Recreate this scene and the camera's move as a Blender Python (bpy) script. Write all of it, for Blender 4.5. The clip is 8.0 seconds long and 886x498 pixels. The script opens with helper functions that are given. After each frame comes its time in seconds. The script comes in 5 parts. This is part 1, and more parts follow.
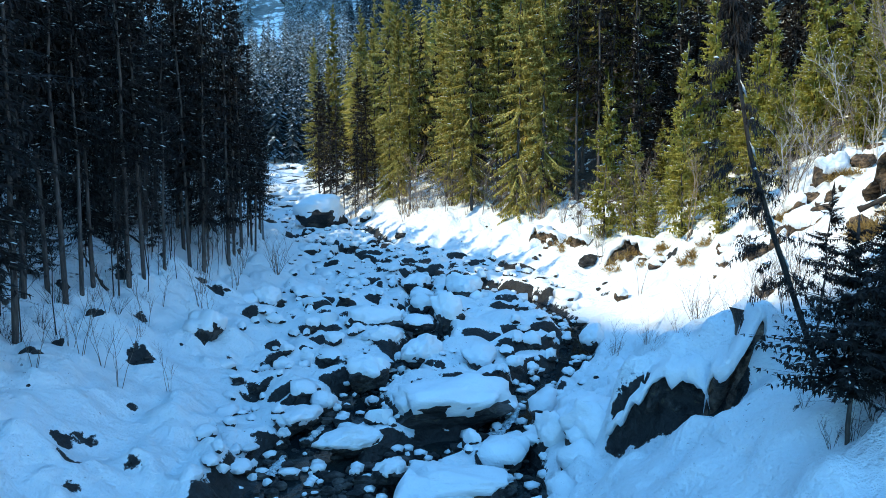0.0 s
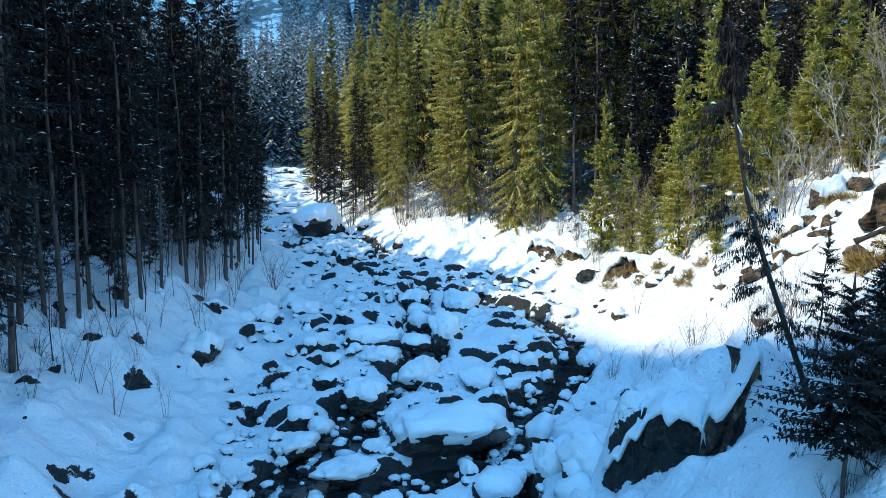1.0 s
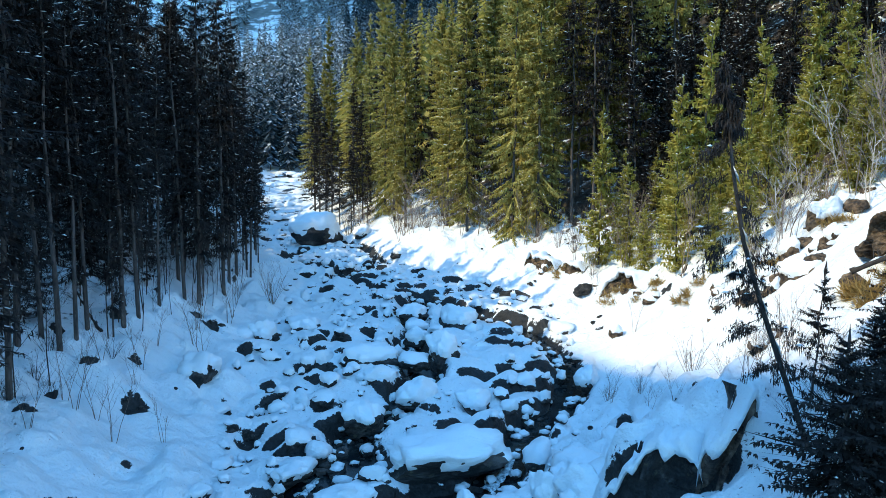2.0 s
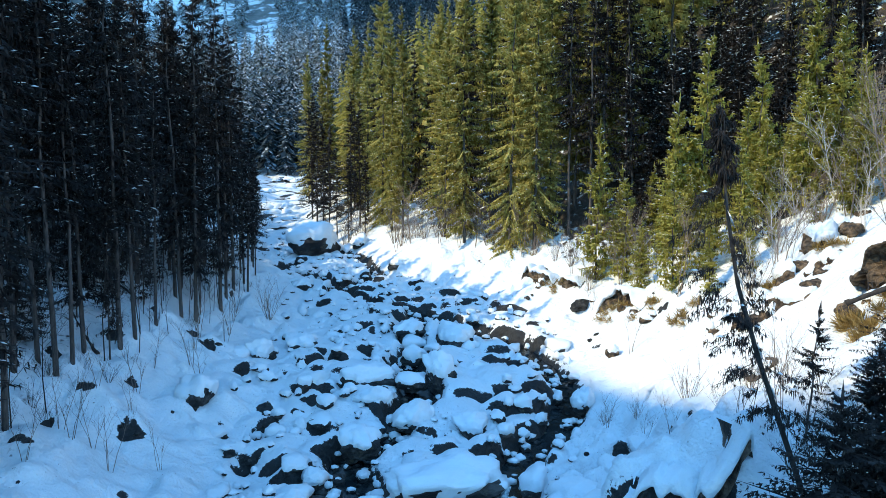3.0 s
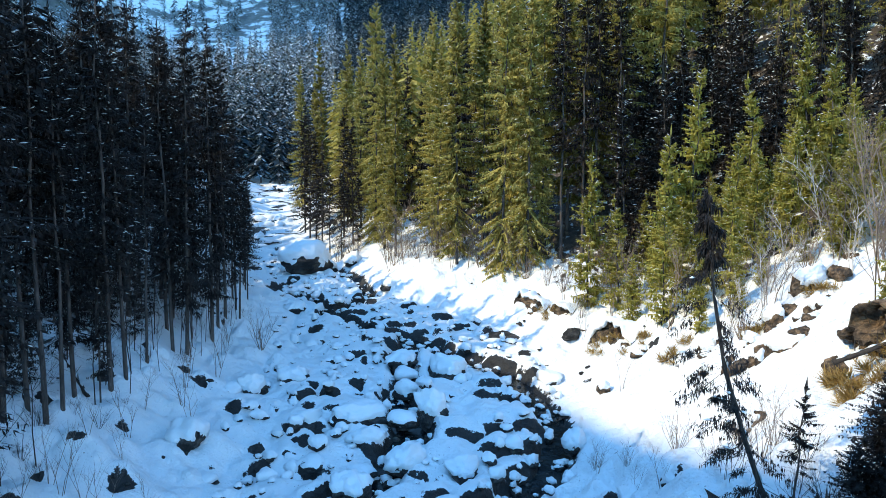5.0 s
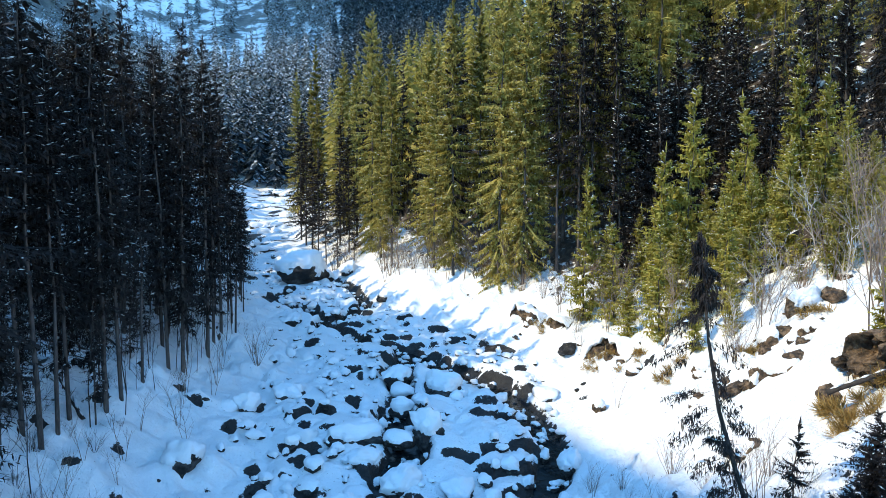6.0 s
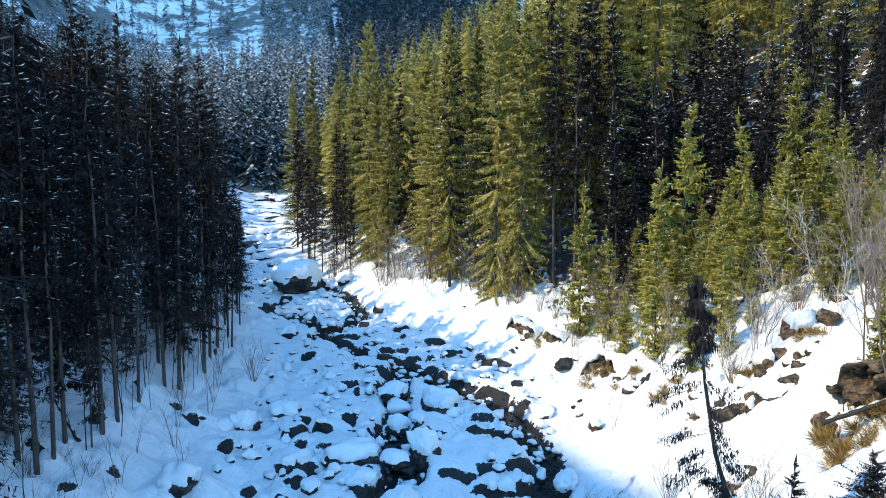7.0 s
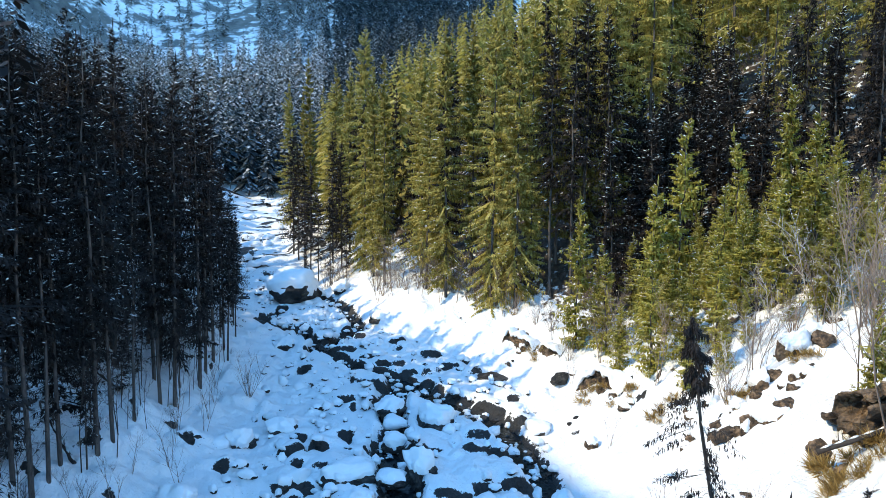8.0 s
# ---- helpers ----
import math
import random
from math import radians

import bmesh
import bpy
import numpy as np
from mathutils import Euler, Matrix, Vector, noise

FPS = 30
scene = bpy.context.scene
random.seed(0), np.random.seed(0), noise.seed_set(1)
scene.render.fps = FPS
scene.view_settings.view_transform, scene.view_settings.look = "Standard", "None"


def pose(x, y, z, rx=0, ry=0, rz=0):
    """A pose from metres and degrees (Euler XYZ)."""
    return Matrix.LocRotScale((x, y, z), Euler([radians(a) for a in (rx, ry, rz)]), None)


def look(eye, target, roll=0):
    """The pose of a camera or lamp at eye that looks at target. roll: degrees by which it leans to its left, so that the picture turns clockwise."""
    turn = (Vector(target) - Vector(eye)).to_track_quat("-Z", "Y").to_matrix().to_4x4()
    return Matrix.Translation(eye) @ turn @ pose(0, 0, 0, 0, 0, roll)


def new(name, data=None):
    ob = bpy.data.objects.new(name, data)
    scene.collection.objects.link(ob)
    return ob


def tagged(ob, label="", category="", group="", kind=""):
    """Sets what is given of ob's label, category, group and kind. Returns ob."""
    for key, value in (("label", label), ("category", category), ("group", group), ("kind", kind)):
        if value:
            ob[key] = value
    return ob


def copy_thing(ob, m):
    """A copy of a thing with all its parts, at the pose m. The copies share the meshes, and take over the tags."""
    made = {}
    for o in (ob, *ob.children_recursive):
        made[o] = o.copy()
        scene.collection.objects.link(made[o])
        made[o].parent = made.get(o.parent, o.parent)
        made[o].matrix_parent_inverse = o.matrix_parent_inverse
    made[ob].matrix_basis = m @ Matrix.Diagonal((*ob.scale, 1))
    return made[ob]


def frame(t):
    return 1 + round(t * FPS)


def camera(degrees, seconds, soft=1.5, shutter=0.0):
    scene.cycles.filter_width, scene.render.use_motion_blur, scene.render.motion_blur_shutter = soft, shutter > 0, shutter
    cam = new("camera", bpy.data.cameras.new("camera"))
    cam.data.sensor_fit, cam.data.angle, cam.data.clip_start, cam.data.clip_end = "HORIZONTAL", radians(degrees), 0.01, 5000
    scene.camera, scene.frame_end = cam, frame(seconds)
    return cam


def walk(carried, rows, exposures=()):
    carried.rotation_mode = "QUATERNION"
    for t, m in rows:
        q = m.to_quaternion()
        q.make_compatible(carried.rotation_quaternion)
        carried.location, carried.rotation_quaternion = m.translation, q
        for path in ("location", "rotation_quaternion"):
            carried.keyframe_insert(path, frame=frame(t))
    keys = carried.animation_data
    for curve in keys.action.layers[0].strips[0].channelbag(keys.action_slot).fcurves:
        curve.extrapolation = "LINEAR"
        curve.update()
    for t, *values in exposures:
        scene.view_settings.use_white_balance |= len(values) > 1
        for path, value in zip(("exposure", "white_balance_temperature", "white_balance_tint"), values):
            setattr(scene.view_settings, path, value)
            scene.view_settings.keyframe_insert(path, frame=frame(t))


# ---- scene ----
cam = camera(68.6, 8.0, soft=0.2)
METRES, EYE, TILT, LEAN, TURN = 10.0, 8.0, -4.0, 0.0, 0.0
ROWS = [
    (0.0, 0.0, 0.0, 0.0, 0.0, 0.0, -0.0),
    (0.5, -0.0007, -0.0008, 0.0614, -0.11, 0.01, -0.06),
    (1.0, -0.0004, -0.0027, 0.1278, -0.22, -0.01, -0.11),
    (1.5, 0.0006, -0.0042, 0.1856, -0.3, -0.01, -0.15),
    (3.0, 0.0077, -0.0114, 0.3764, -0.58, 0.07, -0.21),
    (3.5, 0.0098, -0.0141, 0.434, -0.7, 0.09, -0.22),
    (4.0, 0.0126, -0.0177, 0.4997, -0.85, 0.1, -0.23),
    (4.5, 0.016, -0.0196, 0.5612, -0.99, 0.11, -0.24),
    (6.0, 0.0211, -0.0267, 0.7485, -1.46, 0.18, -0.23),
    (6.5, 0.0186, -0.0295, 0.8104, -1.62, 0.2, -0.24),
    (7.0, 0.0166, -0.0311, 0.8747, -1.79, 0.24, -0.27),
    (7.5, 0.014, -0.0331, 0.9321, -1.96, 0.27, -0.3),
    (8.0, 0.0136, -0.034, 0.9988, -2.14, 0.28, -0.31),
]
walk(cam, [(t, pose(0, 0, EYE, TILT, LEAN, TURN) @ pose(METRES * x, METRES * y, METRES * z, 90 + pitch, roll, yaw)) for t, x, y, z, yaw, pitch, roll in ROWS], exposures=[(0.0, 1.27, 5250, -20), (8.0, 1.40, 5550, -13)])

# ---- sky and sun ----
SUN_FROM = Vector((-0.93, -0.37, 0.0)).normalized()
SUN_HIGH = radians(40)
world = bpy.data.worlds.new("winter_sky")
scene.world = world
world.use_nodes = True
sky = world.node_tree.nodes.new("ShaderNodeTexSky")
sky.sky_type, sky.sun_disc = "NISHITA", False
sky.sun_elevation, sky.sun_rotation = SUN_HIGH, math.atan2(SUN_FROM.x, SUN_FROM.y)
sky.altitude, sky.air_density, sky.dust_density, sky.ozone_density = 1200, 1.0, 0.0, 3.2
world.node_tree.links.new(sky.outputs[0], world.node_tree.nodes["Background"].inputs[0])
world.node_tree.nodes["Background"].inputs[1].default_value = 0.265
sun_lamp = bpy.data.lights.new("sun", "SUN")
sun_lamp.energy, sun_lamp.angle, sun_lamp.color = 2.55, radians(0.53), (1.0, 0.665, 0.415)
sun = new("sun", sun_lamp)
to_sun = SUN_FROM * math.cos(SUN_HIGH) + Vector((0, 0, math.sin(SUN_HIGH)))
sun.matrix_world = look(to_sun * 300, (0, 0, 0))
# ---- materials ----
class Nodes:
    """A short way to write a node material."""

    def __init__(self, name):
        self.mat = bpy.data.materials.new(name)
        self.mat.use_nodes = True
        self.tree = self.mat.node_tree
        self.bsdf = self.tree.nodes["Principled BSDF"]
        self.out = self.tree.nodes["Material Output"]

    def add(self, kind, **values):
        node = self.tree.nodes.new("ShaderNode" + kind)
        for key, value in values.items():
            if key in node.inputs:
                node.inputs[key].default_value = value
            else:
                setattr(node, key, value)
        return node

    def join(self, a, b):
        self.tree.links.new(a, b)

    def coords(self, kind="Object"):
        return self.add("TexCoord").outputs[kind]

    def noise(self, size, detail=4.0, where=None, rough_by=0.55):
        node = self.add("TexNoise", Scale=1.0 / size, Detail=detail, Roughness=rough_by)
        self.join(where or self.coords(), node.inputs["Vector"])
        return node.outputs["Fac"]

    def ramp(self, value, stops):
        node = self.add("ValToRGB")
        els = node.color_ramp.elements
        while len(els) < len(stops):
            els.new(0.5)
        for el, (at, colour) in zip(els, stops):
            el.position, el.color = at, (*colour, 1)
        self.join(value, node.inputs[0])
        return node.outputs[0]

    def steps(self, value, lo, hi):
        node = self.add("MapRange", interpolation_type="SMOOTHSTEP")
        node.inputs[1].default_value, node.inputs[2].default_value = lo, hi
        self.join(value, node.inputs[0])
        return node.outputs[0]

    def math(self, op, a, b):
        node = self.add("Math", operation=op)
        for socket, value in zip(node.inputs, (a, b)):
            if isinstance(value, (int, float)):
                socket.default_value = value
            else:
                self.join(value, socket)
        return node.outputs[0]

    def mix(self, factor, a, b):
        node = self.add("Mix", data_type="RGBA")
        for socket, value in ((node.inputs[0], factor), (node.inputs[6], a), (node.inputs[7], b)):
            if isinstance(value, (int, float)):
                socket.default_value = value
            elif isinstance(value, tuple):
                socket.default_value = (*value, 1)
            else:
                self.join(value, socket)
        return node.outputs[2]

    def bump(self, height, strength, depth):
        node = self.add("Bump", Strength=strength, Distance=depth)
        self.join(height, node.inputs["Height"])
        self.join(node.outputs[0], self.bsdf.inputs["Normal"])

    def colour(self, value):
        if isinstance(value, tuple):
            self.bsdf.inputs["Base Color"].default_value = (*value, 1)
        else:
            self.join(value, self.bsdf.inputs["Base Color"])


SNOW_A, SNOW_B = (0.68, 0.71, 0.74), (0.76, 0.775, 0.785)


def snow_material():
    n = Nodes("snow")
    n.colour(n.mix(n.noise(0.8), SNOW_A, SNOW_B))
    n.bsdf.inputs["Roughness"].default_value = 0.65
    n.bump(n.math("ADD", n.noise(0.4, 6), n.math("MULTIPLY", n.noise(0.09, 3), 0.25)), 0.8, 0.16)
    return n.mat


def ground_material():
    n = Nodes("snowy_ground")
    bare = n.add("Attribute", attribute_name="bare").outputs["Fac"]
    litter_shade = n.add("Attribute", attribute_name="litter_shade").outputs["Fac"]
    fine = n.noise(0.38, 8, rough_by=0.65)
    wet = n.ramp(n.noise(0.25, 5), [(0.42, (0.0015, 0.0015, 0.0015)), (0.58, (0.008, 0.008, 0.008)), (0.78, (0.025, 0.022, 0.02))])
    # forest earth, kept dark partly for the shade under the trees
    earth = n.ramp(n.noise(0.5, 6), [(0.3, (0.014, 0.010, 0.007)), (0.6, (0.045, 0.032, 0.02)), (0.8, (0.10, 0.075, 0.045))])
    snow = n.mix(n.noise(1.2), SNOW_A, SNOW_B)
    f_bare = n.steps(n.math("ADD", bare, n.math("MULTIPLY", n.math("SUBTRACT", fine, 0.5), 1.6)), 0.44, 0.54)
    f_lit = n.steps(n.math("ADD", litter_shade, n.math("MULTIPLY", n.math("SUBTRACT", n.noise(0.9, 7), 0.5), 1.6)), 0.62, 0.8)
    crumbs = n.math("MULTIPLY", n.steps(n.noise(0.16, 2), 0.68, 0.73), n.steps(n.noise(4.0, 2), 0.45, 0.62))
    f_lit = n.math("MAXIMUM", f_lit, n.math("MULTIPLY", crumbs, 0.8))
    crag = n.add("Attribute", attribute_name="crag").outputs["Fac"]
    cliff = n.steps(n.math("ADD", n.noise(18.0, 12, rough_by=0.76), n.math("MULTIPLY", crag, 0.25)), 0.58, 0.66)
    f_crag = n.math("MULTIPLY", cliff, n.steps(crag, 0.05, 0.2))
    stone = n.ramp(n.noise(9.0, 6), [(0.35, (0.03, 0.035, 0.035)), (0.65, (0.14, 0.14, 0.13))])
    n.colour(n.mix(f_crag, n.mix(f_bare, n.mix(f_lit, snow, earth), wet), stone))
    n.join(n.mix(f_bare, (0.7, 0.7, 0.7), (0.6, 0.6, 0.6)), n.bsdf.inputs["Roughness"])
    n.bump(n.math("ADD", n.noise(0.7, 7), n.math("MULTIPLY", n.noise(0.14, 4), 0.35)), 1.0, 0.34)
    return n.mat


def rock_material(name, dark, mid, light):
    n = Nodes(name)
    # stone tones; the darkest streaks also imitate shaded cavities
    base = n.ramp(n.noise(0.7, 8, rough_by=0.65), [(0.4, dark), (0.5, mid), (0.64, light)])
    lichen = n.steps(n.noise(0.25, 6), 0.6, 0.68)
    n.colour(n.mix(n.math("MULTIPLY", lichen, 0.5), base, (0.11, 0.10, 0.055)))
    n.bsdf.inputs["Roughness"].default_value = 0.85
    layers = n.add("Mapping")
    layers.inputs["Scale"].default_value = (0.8, 0.8, 4.0)
    layers.inputs["Rotation"].default_value = (0.4, 0.3, 0)
    n.join(n.coords(), layers.inputs["Vector"])
    n.bump(n.math("ADD", n.noise(0.3, 8), n.math("MULTIPLY", n.noise(0.6, 5, layers.outputs[0]), 0.8)), 1.0, 0.2)
    return n.mat


def water_material():
    n = Nodes("stream_water")
    n.colour(n.ramp(n.noise(1.5, 3), [(0.35, (0.006, 0.009, 0.012)), (0.7, (0.02, 0.022, 0.02))]))
    n.bsdf.inputs["Roughness"].default_value = 0.12
    n.bsdf.inputs["IOR"].default_value = 1.33
    n.bsdf.inputs["Specular IOR Level"].default_value = 0.35
    n.bump(n.noise(0.35, 4), 0.5, 0.08)
    return n.mat


def foam_material():
    n = Nodes("white_water")
    n.colour(n.ramp(n.noise(0.15, 5), [(0.35, (0.10, 0.13, 0.15)), (0.6, (0.62, 0.67, 0.70))]))
    n.bsdf.inputs["Roughness"].default_value = 0.35
    n.bump(n.noise(0.12, 4), 0.6, 0.06)
    return n.mat


def bark_material(name, dark, light):
    n = Nodes(name)
    stretch = n.add("Mapping")
    stretch.inputs["Scale"].default_value = (6, 6, 0.9)
    n.join(n.coords(), stretch.inputs["Vector"])
    grain = n.noise(0.6, 6, stretch.outputs[0])
    n.colour(n.ramp(n.math("ADD", n.math("MULTIPLY", grain, 0.7), n.math("MULTIPLY", n.noise(1.6, 3), 0.3)), [(0.35, dark), (0.65, light)]))
    n.bsdf.inputs["Roughness"].default_value = 0.9
    n.bump(grain, 0.8, 0.04)
    return n.mat


def needle_material(name, dark, light, glow, share=0.3, frost=0.0):
    n = Nodes(name)
    each = n.add("NewGeometry").outputs["Random Per Island"]
    whole = n.add("ObjectInfo").outputs["Random"]
    tone = n.math("ADD", n.math("MULTIPLY", each, 0.5), n.math("ADD", n.math("MULTIPLY", whole, 0.25), n.math("MULTIPLY", n.noise(1.8, 3), 0.45)))
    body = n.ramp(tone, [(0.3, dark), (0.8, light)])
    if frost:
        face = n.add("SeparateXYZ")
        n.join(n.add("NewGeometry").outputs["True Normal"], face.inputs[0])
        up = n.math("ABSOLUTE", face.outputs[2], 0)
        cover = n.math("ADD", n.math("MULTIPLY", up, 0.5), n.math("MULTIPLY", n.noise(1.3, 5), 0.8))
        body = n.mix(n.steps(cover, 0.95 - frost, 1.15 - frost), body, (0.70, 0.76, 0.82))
    n.colour(body)
    n.bsdf.inputs["Roughness"].default_value = 0.6
    n.bsdf.inputs["Specular IOR Level"].default_value = 0.12
    thin = n.add("BsdfTranslucent")
    thin.inputs["Color"].default_value = (*glow, 1)
    both = n.add("MixShader")
    both.inputs[0].default_value = share
    n.join(n.bsdf.outputs[0], both.inputs[1])
    n.join(thin.outputs[0], both.inputs[2])
    n.join(both.outputs[0], n.out.inputs["Surface"])
    return n.mat


SNOW = snow_material()
GROUND = ground_material()
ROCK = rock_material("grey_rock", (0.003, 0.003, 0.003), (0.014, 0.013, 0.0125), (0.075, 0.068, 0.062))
ROCK_WARM = rock_material("brown_rock", (0.016, 0.011, 0.007), (0.075, 0.05, 0.028), (0.23, 0.16, 0.095))
ROCK_GREY = rock_material("weathered_grey_rock", (0.012, 0.009, 0.007), (0.07, 0.05, 0.036), (0.2, 0.15, 0.105))
WATER = water_material()
FOAM = foam_material()
DARK_BARK = bark_material("dark_bark", (0.008, 0.007, 0.006), (0.045, 0.036, 0.03))
BARK = bark_material("spruce_bark", (0.022, 0.019, 0.017), (0.11, 0.092, 0.08))
FROST_TWIG = bark_material("frosted_twig_bark", (0.22, 0.2, 0.18), (0.62, 0.6, 0.58))
TWIG = bark_material("pale_twig_bark", (0.07, 0.052, 0.04), (0.25, 0.195, 0.155))
# sunlit copy of the spruce needle colour
NEEDLES = needle_material("sunlit_spruce_needles", (0.005, 0.006, 0.004), (0.405, 0.35, 0.105), (0.47, 0.42, 0.09), 0.34, 0.05)
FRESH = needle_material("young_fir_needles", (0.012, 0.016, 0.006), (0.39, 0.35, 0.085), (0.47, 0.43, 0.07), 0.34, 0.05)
# the same spruce needles with the woods' shade put into a near-black colour
SHADED = needle_material("shade_dark_needles", (0.003, 0.003, 0.0035), (0.034, 0.03, 0.029), (0.03, 0.025, 0.018), 0.2)
# far needles: bluish base holds shade and haze, frost is snow plus haze
FAR_SHADE = needle_material("blue_shade_far_needles", (0.008, 0.012, 0.014), (0.035, 0.05, 0.065), (0.02, 0.03, 0.02), 0.15, 0.15)
# greyer base stands in for haze on the upper, brighter trees
FAR_HAZED = needle_material("frosted_needles", (0.02, 0.022, 0.022), (0.075, 0.075, 0.07), (0.04, 0.055, 0.03), 0.15, 0.22)
STRAW = needle_material("dry_grass", (0.16, 0.10, 0.035), (0.42, 0.30, 0.11), (0.35, 0.25, 0.08), 0.3)
# ---- the lie of the land ----
BED_Y = [-150, 0, 20, 30, 36, 43, 55, 80, 92, 133, 210, 250, 300, 350, 420, 600, 800, 1300, 1900]
BED_Z = [-12, -4.5, -2.6, -2.1, -1.5, 0.0, 0.9, 3.2, 4.6, 9.2, 20.5, 32, 55, 80, 112, 205, 350, 800, 1000]
LEFT_Y = [-150, 0, 20, 30, 36, 43, 55, 70, 80, 94, 133, 210, 260, 400]
LEFT_X = [-6, -6.5, -7.5, -9, -10.5, -11.8, -12, -14, -17, -24, -37, -54, -80, -160]
RIGHT_Y = [-150, 0, 15, 20, 25, 30, 36, 44, 52, 57, 62, 70, 74, 78, 85, 94, 133, 210, 260, 400]
RIGHT_X = [3, 3, 3, 4, 5, 6, 8, 9.5, 9.5, 9.5, 7, 2, -1, -6, -9, -13, -27, -40, -30, 0]
LEFT_D, LEFT_H = [0, 5, 7.5, 10.5, 16, 30, 60, 100, 150, 500], [0, 1.5, 3.1, 4.2, 6.2, 11.5, 28, 58, 95, 260]
STEEP_D, STEEP_H = [0, 3, 6.5, 9.4, 11, 14, 20, 40, 100, 500], [0, 1.5, 3.9, 6.4, 8.0, 10.3, 14, 28, 68, 260]
TERRACE_D, TERRACE_H = [0, 2.5, 5, 10, 20, 40, 100, 500], [0, 1.2, 2.6, 4.6, 8.5, 21, 62, 260]


def soft(a, lo, hi):
    u = np.clip((a - lo) / (hi - lo), 0, 1)
    return u * u * (3 - 2 * u)


def lattice(i, j, seed):
    """A repeatable random number from 0 to 1 for each pair of whole numbers."""
    a = np.sin(i * 127.1 + j * 311.7 + seed * 74.7) * 43758.5453
    return a - np.floor(a)


def rough(x, y, size, seed):
    """Smooth value noise from -1 to 1 with bumps about size metres across."""
    u, v = x / size, y / size
    i, j = np.floor(u), np.floor(v)
    fu, fv = soft(u - i, 0, 1), soft(v - j, 0, 1)
    top = lattice(i, j, seed) * (1 - fu) + lattice(i + 1, j, seed) * fu
    low = lattice(i, j + 1, seed) * (1 - fu) + lattice(i + 1, j + 1, seed) * fu
    return 2 * (top * (1 - fv) + low * fv) - 1


def land(x, y):
    """The height of the land without its boulders and drifts."""
    z = np.interp(y, BED_Y, BED_Z)
    dl = np.maximum(0, np.interp(y, LEFT_Y, LEFT_X) - x)
    dr = np.maximum(0, x - np.interp(y, RIGHT_Y, RIGHT_X))
    k = soft(y, 50, 64)
    right = np.interp(dr, STEEP_D, STEEP_H) * (1 - k) + np.interp(dr, TERRACE_D, TERRACE_H) * k
    right = right + 0.9 * soft(-y, -31, -24) * soft(dr, 0, 2.5)
    calm = 1 - 0.75 * soft(y, 180, 330)
    left = np.interp(dl, LEFT_D, LEFT_H)
    # hill and mountain added unseen beyond the left wood, shading stream and far forest
    crest = np.interp(y, [-90, -47, -38, -28, -16, 0, 19, 40, 90], [172, 162, 157.0, 153.8, 149.8, 142.8, 130, 112, 90])
    shade_hill = np.maximum(0, crest - left - z) * np.exp(-(((x + 160) / 26) ** 2))
    shade_ridge = shade_hill * (1 - soft(y, 90, 150)) + 640 * np.exp(-(((x + 430) / 120) ** 2)) * soft(y, 215, 330) * (1 - soft(y, 590, 720)) * soft(-x, 150, 260)
    return z + (left + right) * calm + shade_ridge
CHANNELS = [
    [(-1.5, 61.4), (-2.3, 55.4), (-1.6, 50.5), (-2.1, 46), (-0.9, 41), (-2.4, 37), (-4.4, 33.6), (-5.8, 29.4), (-7.2, 25.3), (-7.6, 20), (-6.5, 10), (-3, -20)],
    [(-1.5, 61.4), (3.2, 55), (6.5, 51.2), (7.6, 47.2), (8.5, 43), (8.6, 40.6), (7, 36.7), (5, 34.3), (3.8, 31.3), (2.2, 28.4), (0, 27.5), (-1.8, 26), (-4, 23.4), (-7, 20)],
    [(2.2, 28.4), (3.4, 25.6), (3.0, 22.5), (-1, 18.5), (-7, 17)],
    [(-18, 86), (-19.5, 80), (-14, 78), (-10.6, 70), (-5.7, 64.2), (-1.5, 61.4)],
    [(-26, 110), (-14, 94), (-11, 89.5), (-8.4, 84), (-7, 78.2), (-9.2, 73), (-10.6, 70)],
    [(-4.2, 32), (-5, 28.5), (-4.6, 24), (-4, 16)],
    [(0.5, 27.6), (-1.5, 25.2), (-2.6, 21), (-3, 16)],
]
REACH = [1.35, 1.35, 0.95, 0.8, 1.0, 1.8, 1.5]


# where dark rock shows through the snow of the banks: x, y, half width
HOLES = [(-17.9, 32.8, 0.5), (-17.4, 27.3, 0.52), (-16.2, 24.7, 0.4), (-15.2, 31.8, 0.64), (-17.6, 37, 0.42), (-14.7, 35.6, 0.5), (-13.9, 23, 0.32), (-14.7, 21.4, 0.3), (-12.8, 21.6, 0.41), (-11.2, 22.4, 0.4), (-12, 20.4, 0.32),
         (-10.2, 33, 1.0), (-18.2, 30.1, 0.24), (-16.9, 45.6, 0.59), (-15.4, 44.6, 0.78), (-9.9, 36.6, 0.6), (-15.3, 23.6, 0.21), (-13.4, 23.7, 0.31), (-11.6, 28.2, 0.22), (-13.2, 27, 0.2), (-13.0, 42.4, 0.5), (-15.9, 40.5, 0.35), (-12.3, 38.2, 0.3),
         (9.3, 17.0, 0.25), (7.7, 19.4, 0.34), (8.4, 18.5, 0.15), (10.6, 18.2, 0.26), (11.3, 35.8, 0.28), (8.9, 32.9, 0.34), (7.5, 31.5, 0.41), (12.3, 25.6, 0.25), (11.9, 46.8, 0.35)]


def part(name, verts, faces, material, parent=None, label="", smooth=False):
    """One mesh object from points and faces, under a thing or a part."""
    me = bpy.data.meshes.new(name)
    me.from_pydata(verts, [], faces)
    me.materials.append(material)
    if smooth:
        me.shade_smooth()
    me.update()
    ob = new(name, me)
    ob.parent = parent
    if label:
        tagged(ob, label)
    return ob


def thing(name, label, category, group=""):
    """An Empty at the base of a thing made of parts."""
    return tagged(new(name), label, category, group)


